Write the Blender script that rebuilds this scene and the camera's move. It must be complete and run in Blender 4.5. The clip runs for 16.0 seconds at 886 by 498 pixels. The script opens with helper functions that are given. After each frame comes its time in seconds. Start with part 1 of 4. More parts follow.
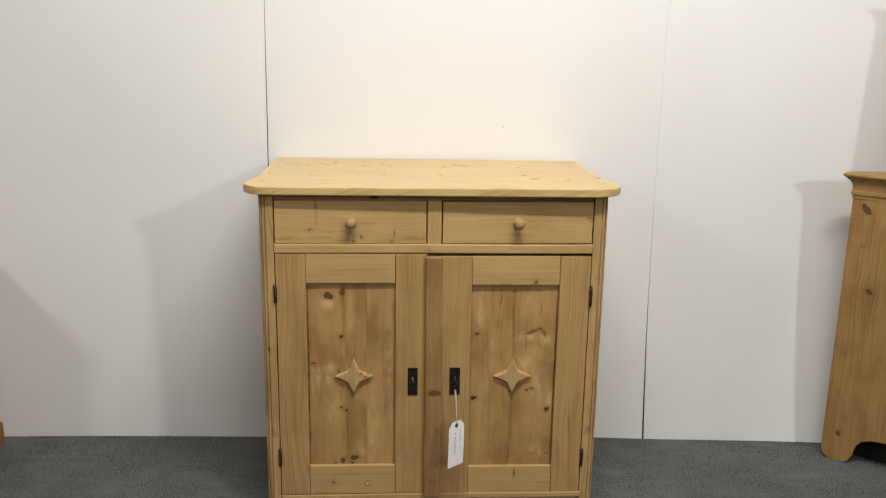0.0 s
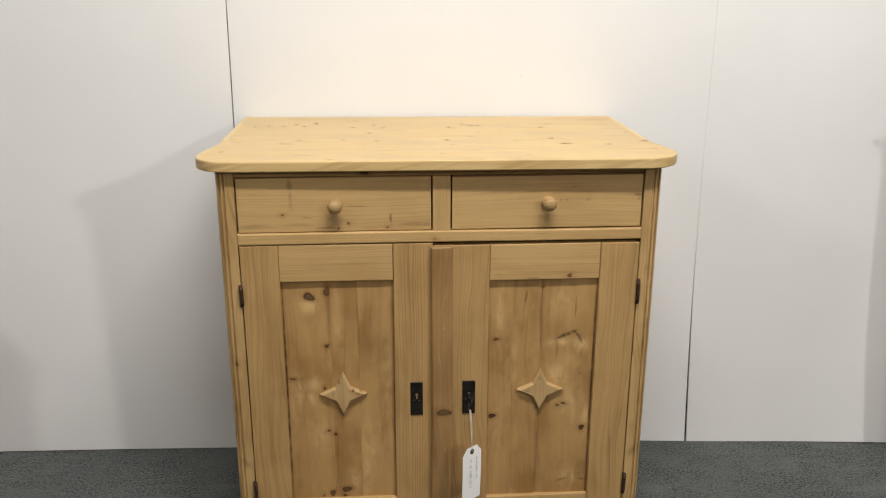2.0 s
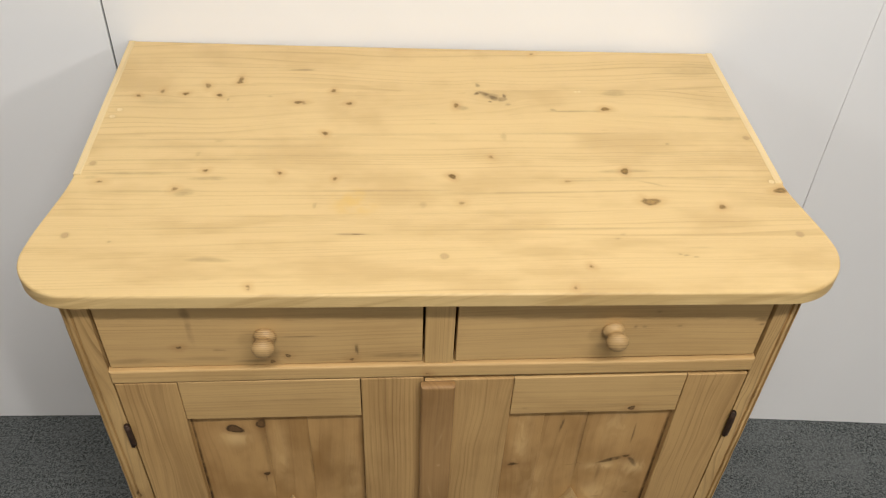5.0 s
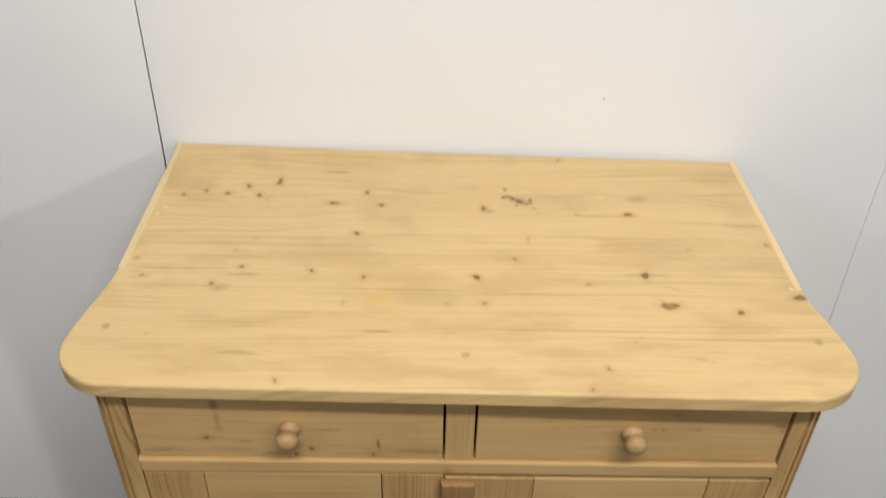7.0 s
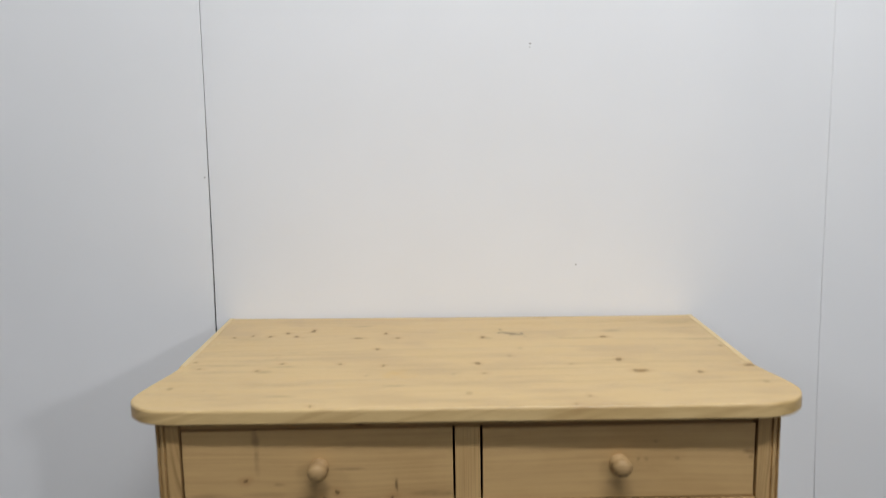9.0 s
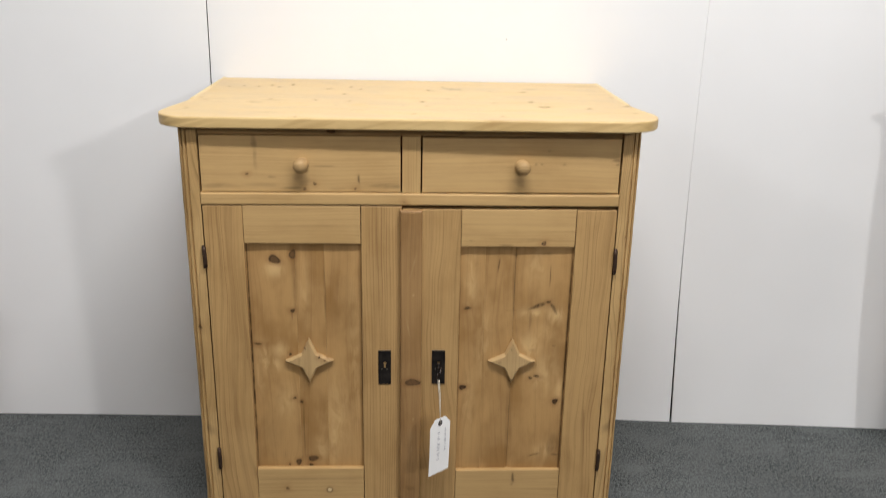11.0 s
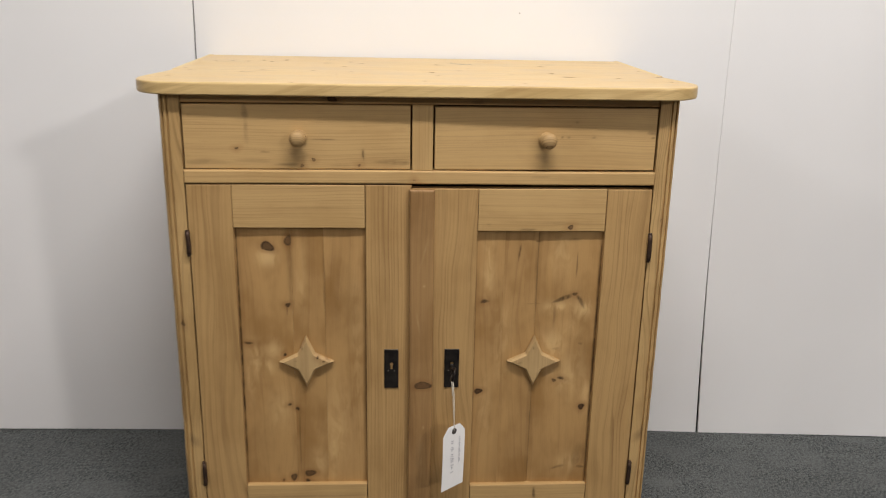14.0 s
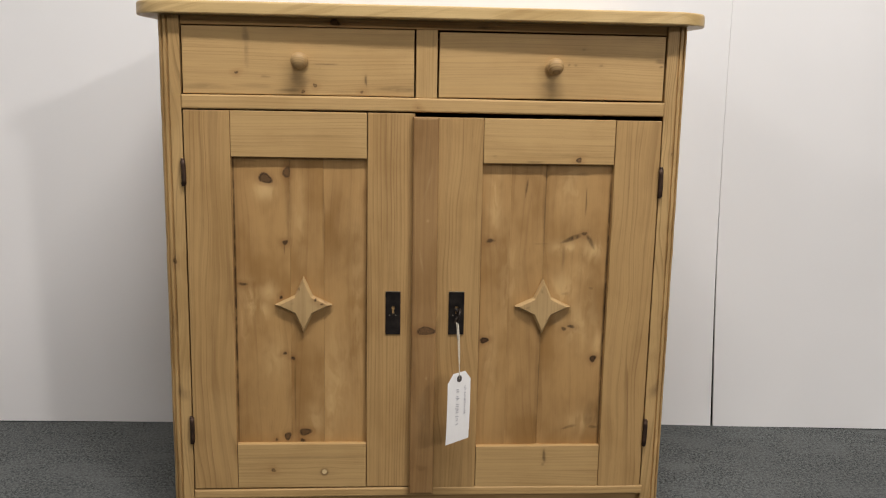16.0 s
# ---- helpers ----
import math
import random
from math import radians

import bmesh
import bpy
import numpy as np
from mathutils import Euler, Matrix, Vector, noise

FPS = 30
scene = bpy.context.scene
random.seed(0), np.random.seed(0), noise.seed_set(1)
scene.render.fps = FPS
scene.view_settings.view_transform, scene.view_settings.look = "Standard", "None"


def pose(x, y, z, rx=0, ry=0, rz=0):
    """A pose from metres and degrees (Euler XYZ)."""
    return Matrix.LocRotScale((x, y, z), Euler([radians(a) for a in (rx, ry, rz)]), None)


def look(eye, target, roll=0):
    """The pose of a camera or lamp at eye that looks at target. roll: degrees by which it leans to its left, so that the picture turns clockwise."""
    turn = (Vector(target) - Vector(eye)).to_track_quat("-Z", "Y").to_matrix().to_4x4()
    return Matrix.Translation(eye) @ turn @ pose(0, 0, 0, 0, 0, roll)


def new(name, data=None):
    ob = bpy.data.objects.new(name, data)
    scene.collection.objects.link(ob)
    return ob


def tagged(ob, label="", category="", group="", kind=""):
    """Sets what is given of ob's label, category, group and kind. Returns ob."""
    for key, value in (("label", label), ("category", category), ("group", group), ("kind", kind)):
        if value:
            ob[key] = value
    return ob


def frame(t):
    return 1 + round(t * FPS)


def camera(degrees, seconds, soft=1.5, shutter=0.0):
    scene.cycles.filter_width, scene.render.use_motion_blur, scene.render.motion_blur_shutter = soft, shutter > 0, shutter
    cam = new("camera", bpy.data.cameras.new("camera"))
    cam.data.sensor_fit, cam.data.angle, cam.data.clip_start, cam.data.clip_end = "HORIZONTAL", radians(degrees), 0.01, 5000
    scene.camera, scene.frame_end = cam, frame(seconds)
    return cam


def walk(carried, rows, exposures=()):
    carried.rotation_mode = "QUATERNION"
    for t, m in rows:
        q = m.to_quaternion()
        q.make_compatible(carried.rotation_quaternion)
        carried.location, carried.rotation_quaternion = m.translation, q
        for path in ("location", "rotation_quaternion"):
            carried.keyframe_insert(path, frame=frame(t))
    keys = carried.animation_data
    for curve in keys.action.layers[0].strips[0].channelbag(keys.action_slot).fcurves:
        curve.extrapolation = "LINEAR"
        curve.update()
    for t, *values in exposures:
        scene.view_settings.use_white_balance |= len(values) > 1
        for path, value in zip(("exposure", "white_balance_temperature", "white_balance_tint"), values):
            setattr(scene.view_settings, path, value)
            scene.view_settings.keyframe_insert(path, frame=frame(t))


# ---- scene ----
cam = camera(54.7, 16.0, soft=1.1, shutter=0.5)
PATH = [
    (0, (-0.111, -2.264, 1.353), (0.003, -0.323, 0.885), 0.9),
    (0.5, (-0.097, -2.265, 1.323), (0.012, -0.335, 0.812), 1.0),
    (1, (-0.089, -2.222, 1.308), (0.008, -0.299, 0.764), 0.9),
    (1.5, (-0.098, -2.012, 1.31), (0.002, -0.091, 0.763), 0.5),
    (2, (-0.115, -1.758, 1.339), (0.011, 0.144, 0.733), 0.1),
    (2.5, (-0.052, -1.441, 1.397), (0.03, 0.388, 0.593), 2.5),
    (3, (-0.044, -1.168, 1.459), (0.008, 0.616, 0.556), 3.6),
    (3.5, (-0.094, -0.92, 1.504), (0.028, 0.751, 0.412), 3.6),
    (4, (-0.113, -0.813, 1.558), (0.074, 0.777, 0.359), 4.1),
    (4.2, (-0.107, -0.779, 1.592), (0.087, 0.761, 0.331), 3.8),
    (6.3, (-0.029, -0.721, 1.801), (-0.005, 0.716, 0.411), 0.9),
    (6.5, (-0.035, -0.733, 1.781), (-0.001, 0.738, 0.426), 1.3),
    (7, (-0.045, -0.761, 1.747), (-0.014, 0.842, 0.552), 1.5),
    (7.5, (-0.062, -0.836, 1.619), (-0.042, 0.972, 0.763), 1.0),
    (8, (-0.053, -0.943, 1.524), (-0.041, 0.969, 0.938), 1.1),
    (8.5, (-0.014, -1.056, 1.458), (-0.034, 0.906, 1.072), 0.7),
    (9, (-0.034, -1.227, 1.397), (-0.033, 0.75, 1.096), -1.0),
    (9.5, (-0.061, -1.439, 1.34), (0.004, 0.533, 1.011), -0.4),
    (10, (-0.015, -1.642, 1.308), (0.072, 0.313, 0.892), 1.1),
    (10.2, (-0.012, -1.685, 1.32), (0.083, 0.257, 0.852), 1.2),
    (12.3, (-0.01, -1.741, 1.196), (0.054, 0.114, 0.45), 0.5),
    (12.5, (-0.01, -1.748, 1.198), (0.056, 0.109, 0.458), 0.5),
    (13, (-0.016, -1.75, 1.199), (0.04, 0.127, 0.513), 0.4),
    (13.5, (-0.044, -1.697, 1.183), (0.027, 0.203, 0.565), 0.9),
    (14, (-0.058, -1.549, 1.147), (0.062, 0.359, 0.559), 1.1),
    (14.5, (-0.038, -1.472, 1.038), (0.123, 0.45, 0.511), 1.5),
    (15, (-0.061, -1.503, 0.887), (0.125, 0.439, 0.445), 2.0),
    (15.5, (-0.068, -1.544, 0.845), (0.085, 0.416, 0.481), 1.4),
    (16, (-0.072, -1.561, 0.825), (0.061, 0.404, 0.473), 1.1),
]
EXPOSURE = [
    (0, -0.08, 6500), (1, 0.02, 6500), (1.5, 0.01, 6500), (2, -0.02, 6500), (3, -0.07, 6450), (3.5, -0.13, 6420), (4, -0.12, 6420), (6.5, -0.18, 6340), (7, -0.23, 6240), (7.5, -0.25, 6050),
    (8, -0.46, 5950), (8.5, -0.53, 5880), (9, -0.52, 5850), (9.5, -0.34, 5850), (10, -0.12, 5950), (12.5, 0.24, 6300), (13, 0.14, 6350), (13.5, -0.13, 6420), (14, -0.03, 6420), (14.5, -0.10, 6430), (15, 0.03, 6430), (15.5, -0.04, 6450), (16, 0.06, 6450),
]
walk(cam, [(t, look(eye, target, roll)) for t, eye, target, roll in PATH],
     [(t, stops, kelvin, 10 if t < 11 else 13) for t, stops, kelvin in EXPOSURE])

# ---- world and lamps ----
world = bpy.data.worlds.new("world")
scene.world = world
world.use_nodes = True
world.node_tree.nodes["Background"].inputs[0].default_value = (0.9, 0.95, 1.0, 1)
world.node_tree.nodes["Background"].inputs[1].default_value = 0.02


def lamp(name, eye, target, size, watts, colour, long=0.0):
    data = bpy.data.lights.new(name, "AREA")
    data.shape, data.size, data.energy, data.color = "DISK", size, watts, colour
    if long:
        data.shape, data.size, data.size_y = "RECTANGLE", long, size
    ob = new(name, data)
    ob.matrix_world = look(eye, target)
    return ob


WARM = (1.0, 0.960, 0.905)
lamp("unseen_lamp", (3.8, -5.15, 3.05), (-0.1, 0.3, 0.8), 0.38, 78, WARM)
lamp("unseen_lamp", (-3.75, -2.75, 3.2), (-1.2, 0.3, 0.5), 0.50, 34, WARM)
lamp("ceiling_tube", (0.30, -1.18, 3.1), (0.22, 0.2, 0.6), 0.14, 74, WARM, 1.7)
# Broad fill added to lift the front and wall; no known lamp there.
lamp("unseen_lamp", (1.5, -5.2, 3.2), (0.7, 0.3, 0.5), 1.10, 17, WARM)

# ---- materials ----


class Nodes:
    """A short way to write node trees."""

    def __init__(self, name):
        self.mat = bpy.data.materials.new(name)
        self.mat.use_nodes = True
        self.tree = self.mat.node_tree
        self.bsdf = self.tree.nodes["Principled BSDF"]

    def put(self, socket, value):
        if isinstance(value, bpy.types.NodeSocket):
            self.tree.links.new(value, socket)
        elif isinstance(value, tuple) and socket.type == "RGBA" and len(value) == 3:
            socket.default_value = (*value, 1)
        else:
            socket.default_value = value

    def math(self, op, a, b=0.0, c=0.0, clamp=False):
        n = self.tree.nodes.new("ShaderNodeMath")
        n.operation, n.use_clamp = op, clamp
        for s, v in zip(n.inputs, (a, b, c)):
            self.put(s, v)
        return n.outputs[0]

    def vec(self, x, y, z):
        n = self.tree.nodes.new("ShaderNodeCombineXYZ")
        for s, v in zip(n.inputs, (x, y, z)):
            self.put(s, v)
        return n.outputs[0]

    def split(self, v):
        n = self.tree.nodes.new("ShaderNodeSeparateXYZ")
        self.put(n.inputs[0], v)
        return n.outputs[0], n.outputs[1], n.outputs[2]

    def noise(self, v, scale=1.0, detail=2.0, rough=0.5, warp=0.0):
        n = self.tree.nodes.new("ShaderNodeTexNoise")
        self.put(n.inputs["Vector"], v)
        n.inputs["Scale"].default_value, n.inputs["Detail"].default_value = scale, detail
        n.inputs["Roughness"].default_value, n.inputs["Distortion"].default_value = rough, warp
        return n.outputs[0]

    def span(self, v, a, b, lo=0.0, hi=1.0):
        n = self.tree.nodes.new("ShaderNodeMapRange")
        n.interpolation_type = "SMOOTHSTEP"
        for s, x in zip(n.inputs, (v, a, b, lo, hi)):
            self.put(s, x)
        return n.outputs[0]

    def mix(self, f, a, b, kind="MIX"):
        n = self.tree.nodes.new("ShaderNodeMix")
        n.data_type, n.blend_type = "RGBA", kind
        self.put(n.inputs[0], f)
        self.put(n.inputs[6], a)
        self.put(n.inputs[7], b)
        return n.outputs[2]

    def attr(self, name):
        n = self.tree.nodes.new("ShaderNodeAttribute")
        n.attribute_name = name
        return n

    def where(self):
        return self.tree.nodes.new("ShaderNodeTexCoord").outputs["Object"]

    def done(self, colour, rough, bump=None, strength=0.2, depth=0.001, metal=0.0, gloss=0.5):
        self.put(self.bsdf.inputs["Base Color"], colour)
        self.put(self.bsdf.inputs["Roughness"], rough)
        self.bsdf.inputs["Metallic"].default_value = metal
        self.bsdf.inputs["Specular IOR Level"].default_value = gloss
        if bump is not None:
            n = self.tree.nodes.new("ShaderNodeBump")
            n.inputs["Strength"].default_value, n.inputs["Distance"].default_value = strength, depth
            self.put(n.inputs["Height"], bump)
            self.put(self.bsdf.inputs["Normal"], n.outputs[0])
        return self.mat


def pine(name, light, dark, rings=95.0, ring_depth=0.5, streak_depth=0.35, blotch=0.35, wander=0.012, knot_tone=(0.080, 0.043, 0.017), warmth=0.30, edge=False, bands=130.0, line_from=0.50, pit=0.42, fine=0.70, wax=(0.60, 0.44, 0.38), soft=0.0011):
    """Waxed pine. Along, across and a seed come from the piece's own 'grain' attribute; knots bend the grain."""
    n = Nodes(name)
    u, v, w = n.split(n.attr("grain").outputs["Vector"])
    bent = n.math("ADD", v, n.attr("bend").outputs["Fac"])
    slow = n.noise(n.vec(n.math("MULTIPLY", u, 2.2), n.math("MULTIPLY", v, 9.0), w), 1.0, 2.0)
    line = n.math("ADD", bent, n.math("MULTIPLY", n.math("SUBTRACT", slow, 0.5), wander * 2))
    # growth rings with a crisp late-wood edge, close together here and wide apart there
    pace = n.noise(n.vec(n.math("MULTIPLY", u, 0.7), n.math("MULTIPLY", line, 22.0), n.math("ADD", w, 7.0)), 1.0, 1.0)
    turn = n.math("ADD", n.math("MULTIPLY", line, rings), n.math("MULTIPLY", pace, 7.0))
    saw = n.math("FRACT", turn)
    ring = n.math("MULTIPLY", n.span(saw, line_from, 0.95), n.span(saw, 1.0, 0.965))
    hold = n.noise(n.vec(n.math("MULTIPLY", u, 2.4), n.math("MULTIPLY", line, 34.0), n.math("ADD", w, 3.0)), 1.0, 2.0)
    ring = n.math("MULTIPLY", ring, n.span(hold, 0.32, 0.68, 0.10, 1.0))
    # fine fibres
    fibre = n.noise(n.vec(n.math("MULTIPLY", u, 6.0), n.math("MULTIPLY", line, 480.0), w), 1.0, 4.0, 0.75)
    streak = n.noise(n.vec(n.math("MULTIPLY", u, 2.4), n.math("MULTIPLY", line, bands), n.math("ADD", w, 11.0)), 1.0, 3.0, 0.65)
    # handling, old stain and wax in cloudy patches
    cloud = n.noise(n.vec(n.math("MULTIPLY", u, 7.0), n.math("MULTIPLY", v, 13.0), n.math("ADD", w, 19.0)), 1.0, 3.0, 0.55)
    pale = n.noise(n.vec(n.math("MULTIPLY", u, 3.0), n.math("MULTIPLY", v, 6.0), n.math("ADD", w, 29.0)), 1.0, 2.0, 0.5)
    # short dark pores and drawn-out fibres that break the rings up
    pore = n.noise(n.vec(n.math("MULTIPLY", u, 34.0), n.math("MULTIPLY", line, 900.0), n.math("ADD", w, 41.0)), 1.0, 2.0, 0.6)
    pore = n.span(pore, 0.60, 0.74)
    tone = n.math("ADD", n.math("MULTIPLY", ring, ring_depth), n.math("MULTIPLY", n.span(streak, 0.35, 0.72), streak_depth))
    tone = n.math("ADD", tone, n.math("MULTIPLY", n.math("SUBTRACT", fibre, 0.5), fine))
    tone = n.math("ADD", tone, n.math("MULTIPLY", pore, 0.20))
    tone = n.math("ADD", tone, n.math("MULTIPLY", n.math("SUBTRACT", n.span(cloud, 0.3, 0.72), 0.35), blotch), clamp=True)
    colour = n.mix(tone, light, dark)
    colour = n.mix(n.span(pale, 0.5, 0.75, 0.0, 0.22), colour, (min(0.9, light[0] * 1.12), light[1] * 1.14, light[2] * 1.16))
    warm = n.mix(n.span(cloud, 0.45, 0.7, 0.0, warmth), colour, (light[0] * 0.64, light[1] * 0.56, light[2] * 0.43))
    flame = n.noise(n.vec(n.math("MULTIPLY", u, 26.0), n.math("MULTIPLY", line, 60.0), n.math("ADD", w, 5.0)), 1.0, 2.0, 0.5, 0.8)
    glow = n.math("MULTIPLY", n.attr("pale").outputs["Fac"], n.math("MULTIPLY", n.span(streak, 0.3, 0.65, 1.0, 0.6), n.span(flame, 0.36, 0.62, 0.35, 1.15)))
    warm = n.mix(glow, warm, (min(0.9, light[0] * 1.60), min(0.85, light[1] * 1.85), min(0.8, light[2] * 2.30)))
    warm = n.mix(n.math("MULTIPLY", n.attr("stain").outputs["Fac"], n.span(n.noise(n.vec(u, v, w), 42.0, 3.0), 0.30, 0.68)), warm, (light[0] * 0.95, light[1] * 0.84, light[2] * 0.50))
    if edge:  # the growth rings run out aslant on the sawn edge
        x, y, z = n.split(n.where())
        slant = n.noise(n.vec(n.math("MULTIPLY", x, 5.0), n.math("MULTIPLY", n.math("SUBTRACT", z, n.math("MULTIPLY", x, 0.28)), 105.0), w), 1.0, 2.0, 0.6)
        warm = n.mix(n.math("MULTIPLY", n.attr("edge").outputs["Fac"], n.span(slant, 0.50, 0.68, 0.0, 0.36)), warm, dark)
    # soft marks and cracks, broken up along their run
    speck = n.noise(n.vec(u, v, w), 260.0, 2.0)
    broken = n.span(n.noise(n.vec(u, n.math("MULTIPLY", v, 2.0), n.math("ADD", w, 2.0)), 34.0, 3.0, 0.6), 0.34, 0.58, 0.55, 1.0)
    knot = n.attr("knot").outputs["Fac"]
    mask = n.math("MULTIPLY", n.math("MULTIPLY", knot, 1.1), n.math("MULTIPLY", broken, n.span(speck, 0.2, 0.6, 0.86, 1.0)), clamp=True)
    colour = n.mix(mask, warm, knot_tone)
    # knots: a reddish heart with its own rings, a dark ragged rim and a warm halo
    depth = n.attr("knot_depth").outputs["Fac"]
    ragged = n.math("ADD", n.attr("knot_gap").outputs["Fac"], n.math("MULTIPLY", n.math("SUBTRACT", n.noise(n.vec(u, v, w), 330.0, 3.0, 0.6), 0.5), 0.0030))
    halo = n.math("MULTIPLY", n.span(ragged, 0.011, 0.0, 0.0, 0.34), depth)
    colour = n.mix(halo, colour, (dark[0] * 1.15, dark[1] * 0.98, dark[2] * 0.80))
    heart = n.math("MULTIPLY", n.span(ragged, soft, -soft), depth)
    year = n.span(n.math("SINE", n.math("MULTIPLY", ragged, 3600.0)), -0.4, 1.0)
    body = n.mix(n.math("ADD", n.math("MULTIPLY", year, 0.35), n.math("MULTIPLY", n.span(speck, 0.35, 0.65), 0.35)), (knot_tone[0] * 2.0, knot_tone[1] * 1.95, knot_tone[2] * 1.9), (knot_tone[0] * 0.9, knot_tone[1] * 0.85, knot_tone[2] * 0.8))
    colour = n.mix(heart, colour, body)
    rim = n.math("MULTIPLY", n.span(n.math("ABSOLUTE", n.math("ADD", ragged, soft)), soft * 1.5, 0.0002), n.math("MULTIPLY", depth, n.span(n.noise(n.vec(u, v, n.math("ADD", w, 8.0)), 120.0, 2.0), 0.35, 0.6, 0.15, 1.0)))
    colour = n.mix(n.math("MULTIPLY", rim, 0.5 + pit * 0.5), colour, (knot_tone[0] * 0.36, knot_tone[1] * 0.32, knot_tone[2] * 0.30))
    rough = n.math("ADD", n.span(cloud, 0.2, 0.8, wax[0], wax[1]), n.math("MULTIPLY", heart, 0.25))
    height = n.math("ADD", n.math("MULTIPLY", ring, -0.5), n.math("MULTIPLY", fibre, 0.8))
    height = n.math("SUBTRACT", n.math("SUBTRACT", height, n.math("MULTIPLY", pore, 0.5)), n.math("MULTIPLY", rim, 0.8))
    return n.done(colour, rough, height, 0.26, 0.0007, gloss=wax[2])


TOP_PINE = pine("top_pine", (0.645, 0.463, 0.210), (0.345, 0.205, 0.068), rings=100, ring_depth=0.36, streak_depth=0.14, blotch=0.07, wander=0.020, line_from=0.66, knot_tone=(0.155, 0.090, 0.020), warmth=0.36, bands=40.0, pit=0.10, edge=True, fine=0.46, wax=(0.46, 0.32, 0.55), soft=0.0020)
PLUG_PINE = pine("plug_pine", (0.50, 0.345, 0.165), (0.27, 0.165, 0.07), rings=420, ring_depth=0.3, streak_depth=0.2, blotch=0.2, wander=0.002)
EDGE_PINE = pine("edge_pine", (0.70, 0.545, 0.300), (0.50, 0.36, 0.17), rings=120, ring_depth=0.25, streak_depth=0.2, blotch=0.1, warmth=0.1)
FRAME_PINE = pine("frame_pine", (0.482, 0.301, 0.121), (0.150, 0.072, 0.023), rings=165, ring_depth=0.35, streak_depth=0.22, blotch=0.16, wander=0.010, warmth=0.20)
WAVY_PINE = pine("wavy_pine", (0.484, 0.303, 0.122), (0.155, 0.075, 0.025), rings=62, ring_depth=0.40, streak_depth=0.20, blotch=0.16, wander=0.034, warmth=0.20, line_from=0.60)
PANEL_PINE = pine("panel_pine", (0.462, 0.275, 0.104), (0.158, 0.072, 0.024), rings=42, ring_depth=0.16, streak_depth=0.22, blotch=0.34, wander=0.03, knot_tone=(0.046, 0.023, 0.008), warmth=0.60, bands=22.0, fine=0.36, soft=0.0017)
RAIL_PINE = pine("rail_pine", (0.532, 0.347, 0.146), (0.250, 0.140, 0.050), rings=150, line_from=0.66, ring_depth=0.32, streak_depth=0.22, blotch=0.14, wander=0.012, knot_tone=(0.095, 0.054, 0.022), warmth=0.14)
STAR_PINE = pine("star_pine", (0.505, 0.342, 0.158), (0.25, 0.145, 0.055), rings=90, ring_depth=0.20, streak_depth=0.2, blotch=0.2, wander=0.02, warmth=0.06, fine=0.5)
STRIP_PINE = pine("strip_pine", (0.365, 0.213, 0.084), (0.16, 0.080, 0.029), rings=70, ring_depth=0.24, streak_depth=0.30, blotch=0.36, wander=0.012)
POST_PINE = pine("post_pine", (0.53, 0.346, 0.146), (0.15, 0.080, 0.029), rings=85, ring_depth=0.42, streak_depth=0.16, blotch=0.22, wander=0.055, line_from=0.62)
KNOB_PINE = pine("knob_pine", (0.46, 0.300, 0.130), (0.15, 0.080, 0.030), rings=230, ring_depth=0.75, streak_depth=0.25, blotch=0.20, wander=0.003, warmth=0.10)
OLD_PINE = pine("old_pine", (0.380, 0.222, 0.080), (0.150, 0.076, 0.025), rings=60, ring_depth=0.30, streak_depth=0.30, blotch=0.36, wander=0.03, knot_tone=(0.050, 0.026, 0.010))
RED_PINE = pine("red_pine", (0.30, 0.115, 0.045), (0.17, 0.06, 0.024), rings=60, ring_depth=0.4, streak_depth=0.4, blotch=0.4)


def make_paint():
    n = Nodes("white_paint")
    p = n.where()
    soft = n.noise(p, 1.7, 3.0, 0.55)
    x, y, z = n.split(p)
    roll = n.noise(n.vec(n.math("MULTIPLY", x, 70.0), y, n.math("MULTIPLY", z, 9.0)), 1.0, 3.0, 0.6)
    grit = n.noise(p, 420.0, 2.0)
    colour = n.mix(n.span(soft, 0.3, 0.7), (0.783, 0.785, 0.783), (0.813, 0.814, 0.813))
    bump = n.math("ADD", n.math("MULTIPLY", roll, 0.3), n.math("MULTIPLY", grit, 0.6))
    return n.done(colour, n.span(soft, 0.3, 0.7, 0.62, 0.5), bump, 0.04, 0.0005, gloss=0.3)


